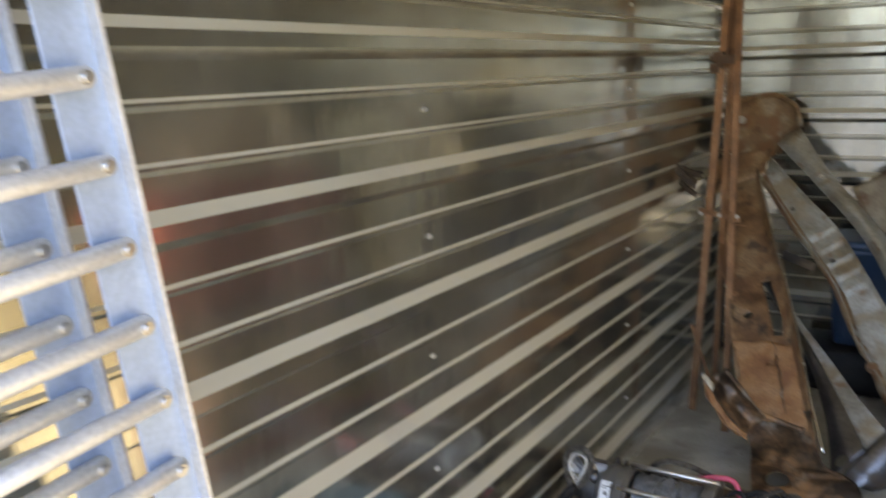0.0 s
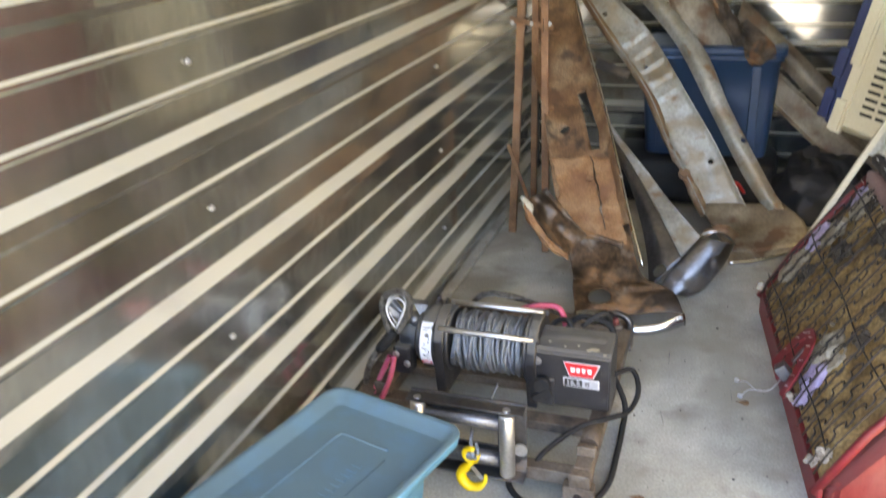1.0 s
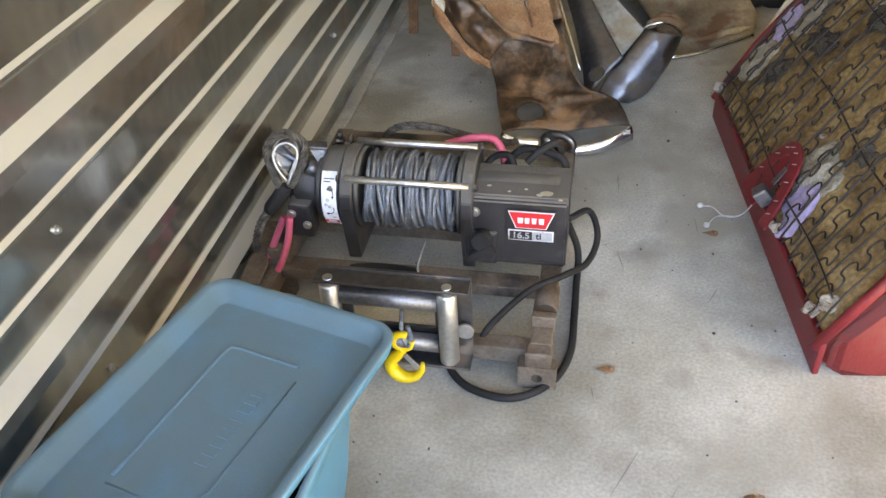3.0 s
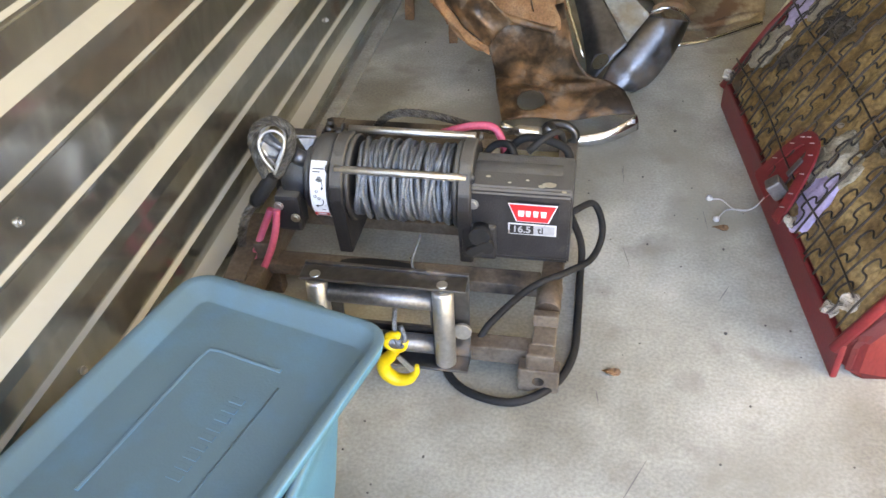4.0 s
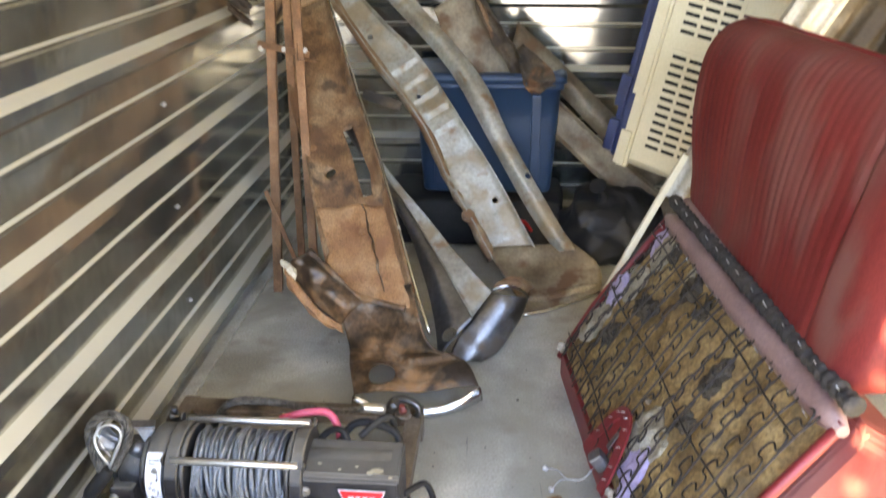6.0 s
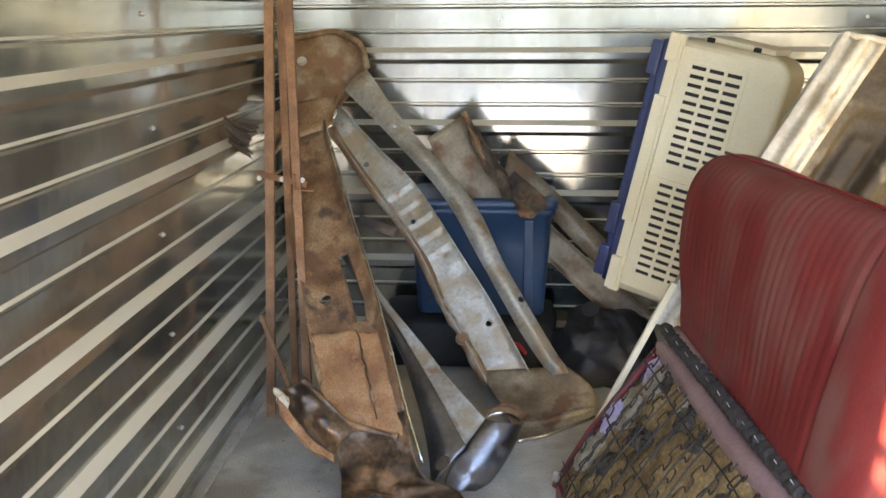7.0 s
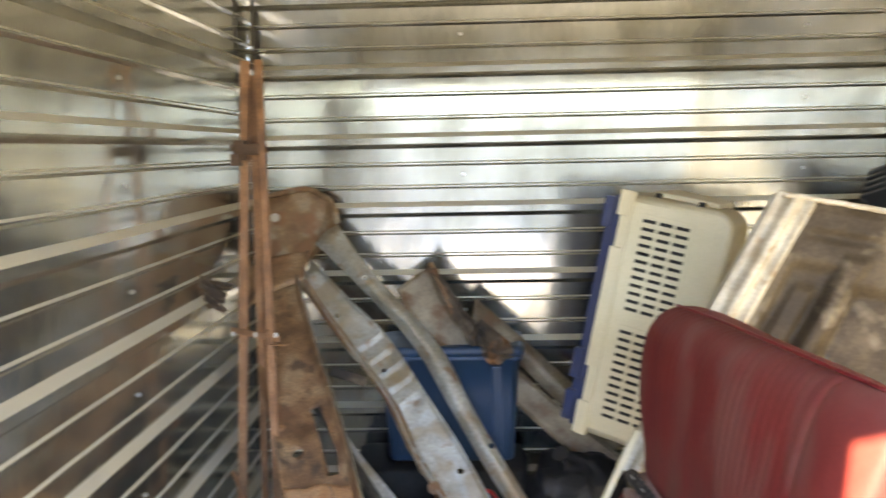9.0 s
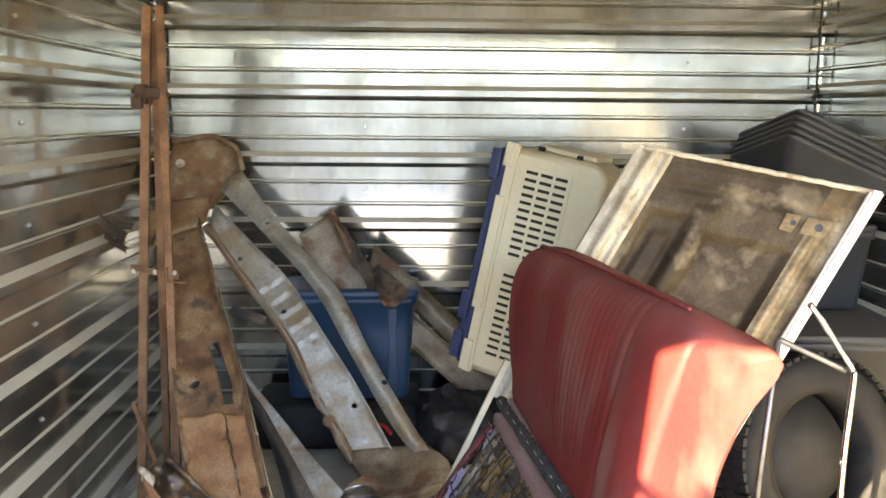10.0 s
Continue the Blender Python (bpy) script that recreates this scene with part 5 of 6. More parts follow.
bent_sheet(bm, [(-0.442, 4.78, 0.98), (-0.345, 4.76, 0.80), (-0.063, 4.75, 0.59), (0.242, 4.70, 0.315), (0.56, 4.64, 0.08)], [(-0.294, 4.80, 1.079), (-0.19, 4.79, 0.86), (0.033, 4.78, 0.655), (0.33, 4.73, 0.40), (0.63, 4.67, 0.16)], channel(0.012, 0.0, 0.02, 0.02), 0.004, 40, wave=0.006)
part("lower_band", bm, BROWN_GREY, broken)
bm = bmesh.new()
bent_sheet(bm, [(-0.135, 4.80, 0.80), (0.04, 4.80, 0.68), (0.225, 4.76, 0.50), (0.48, 4.70, 0.27)], [(-0.10, 4.82, 0.93), (0.085, 4.82, 0.765), (0.29, 4.79, 0.575), (0.56, 4.72, 0.33)], channel(0.0, 0.03), 0.004, 30, wave=0.006)
part("upper_band", bm, BROWN_GREY, broken)
bm = bmesh.new()
bent_sheet(bm, [(-0.30, 4.765, 1.07), (-0.235, 4.745, 0.93), (-0.16, 4.725, 0.80), (-0.09, 4.70, 0.69)], [(-0.275, 4.75, 1.06), (-0.18, 4.72, 0.94), (-0.10, 4.70, 0.83), (-0.03, 4.685, 0.735)], channel(0.01, -0.025), 0.005, 30, wave=0.03)
part("torn_bracket", bm, TORN, broken, "torn brown rusty bracket")
bm = bmesh.new()
bent_sheet(bm, [(-0.105, 4.69, 0.83), (-0.085, 4.675, 0.76), (-0.07, 4.67, 0.70), (-0.04, 4.68, 0.665)], [(-0.075, 4.685, 0.865), (0.0, 4.68, 0.80), (0.045, 4.68, 0.755), (0.055, 4.69, 0.70)], channel(0.02, 0.03), 0.006, 30, wave=0.035)
part("torn_bracket", bm, TORN, broken)
bm = bmesh.new()
tube(bm, smooth_path([(-0.295, 4.79, 1.09), (-0.25, 4.77, 1.0), (-0.22, 4.76, 0.93), (-0.185, 4.775, 0.85)], 5), 0.012, 8)
part("rolled_edge", bm, RUST, broken)

# ---- folded steel tripod ----
tripod = thing("folded_tripod", (-0.93, 4.2, 0.0), "folded brown rusty angle-iron tripod standing upright in the corner", "tripod")


def angle_iron(a, b, w, face):
    bm = bmesh.new()
    a, b = Vector(a), Vector(b)
    d = (b - a).normalized()
    f = Vector(face)
    f = (f - d * f.dot(d)).normalized()
    s = d.cross(f)
    bar(bm, a + s * w * 0.0, b, w, 0.005, f, 0.001)
    bar(bm, a + s * (w / 2 - 0.0025) - f * w / 2, b + s * (w / 2 - 0.0025) - f * w / 2, 0.005, w - 0.006, f, 0.001)
    return bm


for a, b, w in (((-0.993, 4.14, 0.002), (-0.914, 4.23, 1.91), 0.032), ((-0.935, 4.30, 0.002), (-0.897, 4.255, 1.86), 0.026), ((-0.80, 3.96, 0.002), (-0.866, 4.225, 1.912), 0.028)):
    part("leg", angle_iron(a, b, w, (0.1, -1, 0)), BROWN_STEEL, tripod)
bm = bmesh.new()
box(bm, (-0.958, 4.175, 1.553), (-0.915, 4.29, 1.625), 0.006)
box(bm, (-0.925, 4.17, 1.572), (-0.862, 4.205, 1.612), 0.006)
box(bm, (-0.965, 4.155, 1.535), (-0.925, 4.182, 1.578), 0.004)
cyl(bm, (-0.972, 4.20, 1.60), (-0.838, 4.20, 1.588), 0.011, 12)
collar = part("collar", bm, COLLAR_STEEL, tripod, "dark rusty top collar")
bolt(collar, (-0.895, 4.17, 1.592), (0, -1, 0), 0.008, 0.008, COLLAR_STEEL)
bm = bmesh.new()
bar(bm, (-0.985, 4.135, 0.945), (-0.80, 4.10, 0.915), 0.006, 0.022, (0, 0, 1), 0.001)
bar(bm, (-0.838, 4.085, 0.90), (-0.838, 4.085, 0.955), 0.006, 0.03, (0, 1, 0), 0.001)
bar(bm, (-0.838, 4.085, 0.90), (-0.77, 4.08, 0.898), 0.02, 0.005, (0, 0, 1), 0.001)
clamp = part("cross_clamp", bm, BROWN_STEEL, tripod)
for x in (-0.975, -0.89, -0.815):
    bolt(clamp, (x, 4.098 + 0.19 * (-0.8 - x), 0.93), (0, -1, 0), 0.0062, 0.012)
bm = bmesh.new()
bar(bm, (-1.0, 4.12, 0.42), (-0.80, 3.90, 0.10), 0.016, 0.005, (0, -1, 0), 0.001)
part("brace", bm, BROWN_STEEL, tripod)

# ---- red bench seat tipped forward ----
seat = thing("bench_seat", (0.35, 3.05, 0.0), "red vinyl truck bench seat tipped up, springs showing underneath", "seat")
SO, SA = Vector((0.205, 2.535, 0)), Vector((-0.124, 0.992, 0))
SP = Vector((0.992, 0.124, 0))
SL = 1.09


def sp(s, p, z):
    """Seat point: s along the seat, p away from its open side, z up."""
    return SO + SA * s + SP * p + Vector((0, 0, z))


rng = random.Random(7)
slope = Vector((0.30, 0.47))
# cushion body behind the springs
prof = [(0.012, 0.085), (0.012, 0.004), (0.10, 0.002), (0.42, 0.012), (0.50, 0.12), (0.52, 0.34), (0.47, 0.45), (0.335, 0.535)]
bm = bmesh.new()
rings = []
for s, k in ((0.0, 0.93), (0.012, 0.985), (0.04, 1.0), (SL - 0.04, 1.0), (SL - 0.012, 0.985), (SL, 0.93)):
    rings.append([sp(s, 0.26 + (p - 0.26) * k, 0.27 + (z - 0.27) * k if z > 0.03 else z) for p, z in prof])
loft(bm, rings, smooth=False)
bmesh.ops.bevel(bm, geom=[e for e in bm.edges], offset=0.014, segments=2, affect="EDGES")
part("cushion", bm, RED_VINYL, seat, "red vinyl cushion cover")
# padding seen through the springs
OUT = SP * -0.82 + Vector((0, 0, 0.55))
bm = bmesh.new()
nu, nv = 90, 44
grid = []
for i in range(nu + 1):
    row = []
    for j in range(nv + 1):
        u, v = i / nu, j / nv
        s, p, z = 0.03 + (SL - 0.06) * u, 0.014 + 0.31 * v, 0.09 + 0.435 * v
        edge = min(1.0, 10 * min(u, 1 - u, v, 1 - v))
        h = 0.016 + edge * (0.008 + 0.016 * noise.noise((u * 14, v * 7, 0.3)) + 0.007 * noise.noise((u * 48, v * 24, 2.3)))
        row.append(bm.verts.new(sp(s, p, z) + OUT * max(h, 0.006)))
    grid.append(row)
for i in range(nu):
    for j in range(nv):
        bm.faces.new((grid[i][j], grid[i + 1][j], grid[i + 1][j + 1], grid[i][j + 1])).smooth = True
part("padding", bm, BURLAP, seat, "torn brown fibre padding")


def on_springs(u, v, lift=0.03):
    """A point on the spring side: u along, v up, both 0 to 1."""
    return sp(0.04 + (SL - 0.08) * u, 0.012 + 0.305 * v, 0.09 + 0.435 * v) + OUT * (lift + 0.014)


# straight tie wires up the frame, then two along it
for k in range(14):
    u = 0.0 + 0.97 * k / 13 + rng.uniform(-0.008, 0.008)
    lean = rng.uniform(0.02, 0.06)
    bm = bmesh.new()
    tube(bm, [on_springs(u - 0.02 + lean * v + 0.004 * math.sin(v * 9 + k), 0.015 + 0.95 * v, 0.024 + 0.026 * math.sin(math.pi * (0.02 + 0.96 * v)) ** 0.5) for v in [i / 10 for i in range(11)]], 0.0026, 6)
    part("frame_wire", bm, SPRING, seat)
for k, v in enumerate((0.13, 0.5, 0.86)):
    bm = bmesh.new()
    tube(bm, [on_springs(u, v + 0.012 * math.sin(u * 11 + 2 * k), 0.042) for u in [i / 30 for i in range(31)]], 0.0024, 6)
    part("frame_wire", bm, SPRING, seat)
# sinuous springs running up between them
for k in range(15):
    u0 = 0.035 + 0.93 * k / 14
    bend = rng.uniform(-0.015, 0.03)
    ph = rng.uniform(0, 6.3)
    bm = bmesh.new()
    pts = []
    for i in range(181):
        a = i / 180 * 2 * math.pi * 7.5 + ph
        v = 0.02 + 0.95 * i / 180
        pts.append(on_springs(u0 + bend * v + 0.0215 * math.sin(a), v - 0.0165 * math.sin(2 * a), 0.032 + 0.006 * math.cos(a + 1) + 0.01 * math.sin(math.pi * v)))
    tube(bm, pts, 0.0023, 6)
    part("sinuous_spring", bm, SPRING, seat)
# grey dirt matted into the wires
for k in range(9):
    u, v = rng.uniform(0.3, 0.97), rng.uniform(0.08, 0.95)
    bm = bmesh.new()
    bmesh.ops.create_icosphere(bm, subdivisions=3, radius=1.0, matrix=Matrix.Translation(on_springs(u, v, 0.012)) @ Matrix.Rotation(radians(33), 4, "Y") @ Matrix.Diagonal((0.012, rng.uniform(0.02, 0.05), rng.uniform(0.02, 0.05), 1)))
    for q in bm.verts:
        q.co += Vector((noise.noise(q.co * 55), noise.noise(q.co * 55 + Vector((3, 1, 0))), noise.noise(q.co * 55 + Vector((0, 7, 0))))) * 0.02
    part("matted_fluff", bm, FLUFF_DARK, seat)
# red edge, rolled top, corded strip
bm = bmesh.new()
bar(bm, sp(0.0, -0.002, 0.045), sp(SL, -0.002, 0.045), 0.014, 0.088, bevel=0.005)
part("edge_trim", bm, RED_TRIM, seat)
for s in (0.012, SL - 0.012):
    bm = bmesh.new()
    tube(bm, [sp(s, p, z) + OUT * 0.018 for p, z in ((0.0, 0.06), (0.1, 0.24), (0.2, 0.38), (0.31, 0.53))], 0.012, 8)
    part("edge_trim", bm, RED_TRIM, seat)
bm = bmesh.new()
tube(bm, [sp(s, 0.29 + 0.004 * math.sin(s * 9), 0.53) for s in [SL * i / 20 for i in range(21)]], 0.027, 12, radii=[0.012, 0.028] + [0.034] * 17 + [0.028, 0.012])
part("rolled_edge", bm, PIPING, seat, "dusty pink rolled vinyl edge")
bm = bmesh.new()
tube(bm, [sp(SL * i / 220, 0.302, 0.582) for i in range(221)], 0.02, 10, radii=[0.0195 + 0.0022 * math.cos(2 * math.pi * i / 6) + 0.004 * noise.noise((i * 0.21, 0, 0)) for i in range(221)])
part("corded_strip", bm, CORD, seat, "dark corded strip", smooth=True)
for i in range(26):
    bm = bmesh.new()
    s = 0.04 + (SL - 0.08) * i / 25 + rng.uniform(-0.01, 0.01)
    c = sp(s, 0.262, 0.51) if i % 2 else sp(s, 0.29, 0.592)
    tube(bm, [c, c + OUT * 0.012 + Vector((0, rng.uniform(-0.01, 0.01), 0.008))], 0.0013, 4)
    part("hog_ring", bm, BRIGHT, seat)
# cut-out handle bracket
bm = bmesh.new()
pts = smooth_path([on_springs(0.345, -0.04, 0.03), on_springs(0.36, 0.08, 0.04), on_springs(0.41, 0.23, 0.045), on_springs(0.465, 0.26, 0.045), on_springs(0.50, 0.18, 0.04), on_springs(0.52, -0.04, 0.03)], 6)
rows = []
for i, q in enumerate(pts):
    d = (pts[min(i + 1, len(pts) - 1)] - pts[max(i - 1, 0)]).normalized()
    w = d.cross(OUT).normalized() * 0.017
    rows.append([q - w, q + w, q + w + OUT * 0.006, q - w + OUT * 0.006])
loft(bm, rows, smooth=False)
part("handle_bracket", bm, RED_TRIM, seat, "dark red bent bracket")
bm = bmesh.new()
rows = [[on_springs(0.525, -0.04, 0.034), on_springs(0.43, -0.04, 0.034)], [on_springs(0.50, 0.15, 0.036), on_springs(0.42, 0.06, 0.036)], [on_springs(0.465, 0.24, 0.038), on_springs(0.41, 0.2, 0.038)]]
loft(bm, [[a, b, b + OUT * 0.004, a + OUT * 0.004] for a, b in rows], smooth=False)
part("bracket_plate", bm, RED_TRIM, seat, "dark red plate inside the bracket")
for q in pts[3:-2:3]:
    bm = bmesh.new()
    tube(bm, [q + OUT * 0.004 + SA * 0.008, q + OUT * 0.013, q + OUT * 0.004 + SA * -0.006 + Vector((0, 0, 0.008))], 0.0012, 5)
    part("hog_ring", bm, BRIGHT, seat)
bm = bmesh.new()
bar(bm, on_springs(0.425, 0.10, 0.045), on_springs(0.43, 0.19, 0.047), 0.016, 0.004, OUT, 0.001)
part("bracket_strip", bm, ROLLER, seat)
bm = bmesh.new()
box(bm, (-0.018, -0.018, 0.0), (0.018, 0.018, 0.045), 0.006, Matrix.Translation(on_springs(0.405, 0.03, 0.03)) @ Matrix.Rotation(radians(-40), 4, "Y"))
part("bracket_stud", bm, ROLLER, seat)
for u, v, r, mt in ((0.35, 0.17, 0.055, LILAC), (0.32, 0.08, 0.04, LILAC), (0.99, 0.5, 0.05, LILAC), (0.97, 0.86, 0.045, LILAC), (0.97, 0.28, 0.06, FLUFF_PALE), (0.93, 0.6, 0.05, FLUFF_PALE), (0.92, 0.85, 0.06, FLUFF_PALE), (0.41, 0.27, 0.06, FLUFF_PALE), (0.34, 0.3, 0.04, FLUFF_PALE), (0.72, 0.88, 0.025, FLUFF_PALE)):
    bm = bmesh.new()
    bmesh.ops.create_icosphere(bm, subdivisions=4, radius=1.0, matrix=Matrix.Translation(on_springs(u, v, 0.008)) @ Matrix.Rotation(radians(33), 4, "Y") @ Matrix.Diagonal((r * 0.3, r * 1.1, r * 1.2, 1)))
    for q in bm.verts:
        q.co += Vector((noise.noise(q.co * 30), noise.noise(q.co * 30 + Vector((3, 1, 0))), noise.noise(q.co * 60))) * 0.012
    part("foam_patch", bm, mt, seat, "pale cotton stuffing" if mt == FLUFF_PALE else "lilac foam", smooth=True)
for u, v, r in ((0.03, 0.02, 0.015), (0.985, 0.03, 0.016), (0.31, 0.02, 0.012), (0.45, 0.38, 0.007), (0.7, 0.93, 0.007), (0.6, 0.98, 0.006), (0.01, 0.1, 0.016)):
    bm = bmesh.new()
    bmesh.ops.create_icosphere(bm, subdivisions=3, radius=r, matrix=Matrix.Translation(on_springs(u, v, 0.03)))
    for q in bm.verts:
        q.co += Vector((noise.noise(q.co * 80), noise.noise(q.co * 80 + Vector((3, 1, 0))), noise.noise(q.co * 80 + Vector((0, 7, 0))))) * r * 0.8
    part("stuffing_tuft", bm, TUFT, seat)
bm = bmesh.new()
for e in ((0.0, 3.118), (0.012, 3.03)):
    tube(bm, smooth_path([(0.145, 3.08, 0.10), (0.10, 3.06, 0.03), (0.06, 3.08, 0.006), ((e[0] + 0.06) / 2, (e[1] + 3.08) / 2 + 0.01, 0.012), (e[0], e[1], 0.006)], 6), 0.0018, 5)
    bmesh.ops.create_icosphere(bm, subdivisions=1, radius=0.009, matrix=Matrix.Translation((e[0], e[1], 0.009)))
part("loose_wire", bm, ALUMINIUM, seat, "loose wire ends trailing on the floor")
# backrest with pleats
near = [(0.50, 0.56), (0.515, 0.70), (0.555, 0.88), (0.60, 1.03), (0.652, 1.112), (0.72, 1.108), (0.79, 1.07), (0.848, 1.035), (0.79, 0.90), (0.73, 0.74), (0.70, 0.58), (0.60, 0.55)]
far = [(0.405, 0.59), (0.39, 0.70), (0.372, 0.86), (0.385, 1.01), (0.43, 1.09), (0.50, 1.115), (0.58, 1.10), (0.66, 1.05), (0.69, 0.92), (0.68, 0.76), (0.64, 0.60), (0.52, 0.575)]
bm = bmesh.new()
rings = []
N = 150
for i in range(N + 1):
    t = i / N
    y = 2.60 + 1.02 * t
    pts = [Vector((a[0] + (b[0] - a[0]) * t, y, a[1] + (b[1] - a[1]) * t)) for a, b in zip(near, far)]
    ring = []
    n = len(pts)
    for k in range(n):
        p0, p1, p2, p3 = pts[k - 1], pts[k], pts[(k + 1) % n], pts[(k + 2) % n]
        for j in range(4):
            q = j / 4
            ring.append(0.5 * (2 * p1 + (p2 - p0) * q + (2 * p0 - 5 * p1 + 4 * p2 - p3) * q * q + (3 * p1 - p0 - 3 * p2 + p3) * q ** 3))
    c = sum(ring, Vector()) / len(ring)
    e = min(t, 1 - t)
    k = 1.0
    if e < 0.05:
        k = 0.80 + 0.20 * math.sqrt(max(0.0, 1 - (1 - e / 0.05) ** 2))
    if t < 0.11:
        k = 0.66 + 0.34 * math.sqrt(max(0.0, 1 - (1 - t / 0.11) ** 2))
    ear, ridge = Vector((0.84, y, 1.03)), Vector((0.652, y, 1.11))
    pleat = 0.0
    if 0.2 < t < 0.97:
        g = (t * 34 + 0.25 * noise.noise((t * 9, 1.5, 0))) % 1
        pleat = -0.0034 * math.exp(-((g - 0.5) / 0.14) ** 2) * (0.25 + 0.75 * abs(noise.noise((math.floor(t * 34), 3.3, 0.1))) * 2)
    elif abs(t - 0.185) < 0.008:
        pleat = -0.006
    out = []
    for p in ring:
        d = (p - c)
        d.y = 0
        dn = d.normalized()
        wob = 0.008 * noise.noise((p.x * 3, p.y * 3, p.z * 3))
        kp = k
        if t < 0.11:
            kp = 1 - (1 - k) * (1 - 0.85 * math.exp(-((p - ear).length / 0.07) ** 2) - 0.5 * math.exp(-((p - ridge).length / 0.07) ** 2))
        out.append(c + d * kp + dn * (pleat + wob))
    rings.append(out)
loft(bm, rings)
part("backrest", bm, RED_VINYL, seat, "pleated dusty red vinyl backrest")
bm = bmesh.new()
tube(bm, [(0.505 - 0.11 * t, 2.63 + 0.97 * t, 0.565 + 0.03 * t) for t in [i / 16 for i in range(17)]], 0.016, 8)
part("seam_piping", bm, PIPING, seat)
bm = bmesh.new()
tube(bm, smooth_path([(0.66, 2.68, 1.122), (0.62, 2.85, 1.126), (0.57, 3.1, 1.128), (0.52, 3.35, 1.128), (0.48, 3.56, 1.122)], 6), 0.0045, 6)
part("seam_piping", bm, RED_TRIM, seat)
bm = bmesh.new()
bar(bm, (0.19, 3.655, 0.28), (0.39, 3.665, 0.72), 0.02, 0.016, (0, -1, 0), 0.003)
bar(bm, (0.10, 3.65, 0.06), (0.19, 3.655, 0.28), 0.02, 0.016, (0, -1, 0), 0.003)
part("side_rail", bm, CREAM, seat, "cream painted thin rail")

# ---- pet carrier ----
KO = Vector((0.30, 4.36, 0.478))
KU = Vector((0.19, -0.06, 0.98)).normalized()
KR = Vector((0.866, -0.46, -0.197))
KR = (KR - KU * KR.dot(KU)).normalized()
KD = KU.cross(KR) * -1
if KD.y < 0:
    KD = -KD
KM = Matrix((KR, KU, KD)).transposed().to_4x4()
KM.translation = KO
carrier = thing("pet_carrier", KO, "beige and navy plastic pet carrier tipped on its end", "pet carrier")
bm = bmesh.new()
rings = []
for c, ins, rad in ((0.0, 0.028, 0.05), (0.0005, 0.02, 0.055), (0.002, 0.012, 0.06), (0.014, 0.002, 0.07), (0.03, 0.0, 0.075), (0.30, 0.004, 0.08), (0.40, 0.03, 0.09), (0.44, 0.075, 0.07), (0.45, 0.12, 0.05)):
    w, h = 0.39 - ins, 0.945 - ins
    ring = [(0.0, ins)]
    ring += [(w - rad + rad * math.sin(radians(a)), ins + rad - rad * math.cos(radians(a))) for a in range(0, 91, 15)]
    ring += [(w - rad + rad * math.cos(radians(a)), h - rad + rad * math.sin(radians(a))) for a in range(0, 91, 15)]
    rings.append([KM @ Vector((x, y, c)) for x, y in ring + [(0.0, h)]])
loft(bm, rings, smooth=True)
part("shell", bm, CREAM, carrier)
bm = bmesh.new()
box(bm, (0.05, 0.93, 0.12), (0.30, 0.965, 0.40), 0.02, KM)
part("rear_moulding", bm, CREAM, carrier)
bm = bmesh.new()
box(bm, (-0.06, 0.01, 0.01), (-0.012, 0.93, 0.40), 0.014, KM)
box(bm, (-0.085, 0.03, 0.03), (-0.055, 0.90, 0.38), 0.012, KM)
part("base_tray", bm, NAVY, carrier, "navy blue base tray")
bm = bmesh.new()
box(bm, (-0.02, -0.008, -0.012), (0.022, 0.953, 0.02), 0.006, KM)
part("rim", bm, CREAM, carrier)
for b0, b1 in ((0.0, 0.13), (0.27, 0.74), (0.86, 0.955)):
    bm = bmesh.new()
    box(bm, (-0.03, b0, -0.022), (0.012, b1, -0.011), 0.004, KM)
    part("latch", bm, CREAM, carrier)
for b0 in (0.03, 0.2, 0.8):
    bm = bmesh.new()
    box(bm, (-0.092, b0, -0.004), (-0.05, b0 + 0.12, 0.03), 0.008, KM)
    part("base_clip", bm, NAVY, carrier)
for b, a in ((0.945, 0.09), (0.945, 0.25)):
    bm = bmesh.new()
    box(bm, (a - 0.01, b - 0.002, 0.04), (a + 0.012, b + 0.016, 0.07), 0.004, KM)
    part("bolt_knob", bm, BLACK_RUBBER, carrier)


def vent_panel(a0, b0, cols, rows, w, h, ga, gb, lean=0.0):
    """A plate with rows of open slots over a dark sheet that paints the shade inside."""
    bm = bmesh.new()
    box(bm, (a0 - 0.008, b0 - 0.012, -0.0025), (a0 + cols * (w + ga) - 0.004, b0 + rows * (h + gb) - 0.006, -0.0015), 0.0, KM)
    part("vent_backing", bm, SLOT_SHADE, carrier)
    xs, ys = [a0 - 0.015], [b0 - 0.018]
    for i in range(cols):
        xs += [a0 + i * (w + ga), a0 + i * (w + ga) + w]
    for j in range(rows):
        ys += [b0 + j * (h + gb), b0 + j * (h + gb) + h]
    xs.append(xs[-1] + 0.015)
    ys.append(ys[-1] + 0.018)
    bm = bmesh.new()
    for i in range(len(xs) - 1):
        for j in range(len(ys) - 1):
            if i % 2 == 1 and j % 2 == 1:
                continue
            f = [bm.verts.new(KM @ Vector((x, y, -0.0052))) for x, y in ((xs[i], ys[j]), (xs[i + 1], ys[j]), (xs[i + 1], ys[j + 1]), (xs[i], ys[j + 1]))]
            bm.faces.new(f)
    bmesh.ops.remove_doubles(bm, verts=bm.verts, dist=1e-5)
    ext = bmesh.ops.extrude_face_region(bm, geom=bm.faces[:])
    bmesh.ops.translate(bm, verts=[g for g in ext["geom"] if isinstance(g, bmesh.types.BMVert)], vec=KD * 0.0024)
    part("vent_panel", bm, CREAM, carrier)


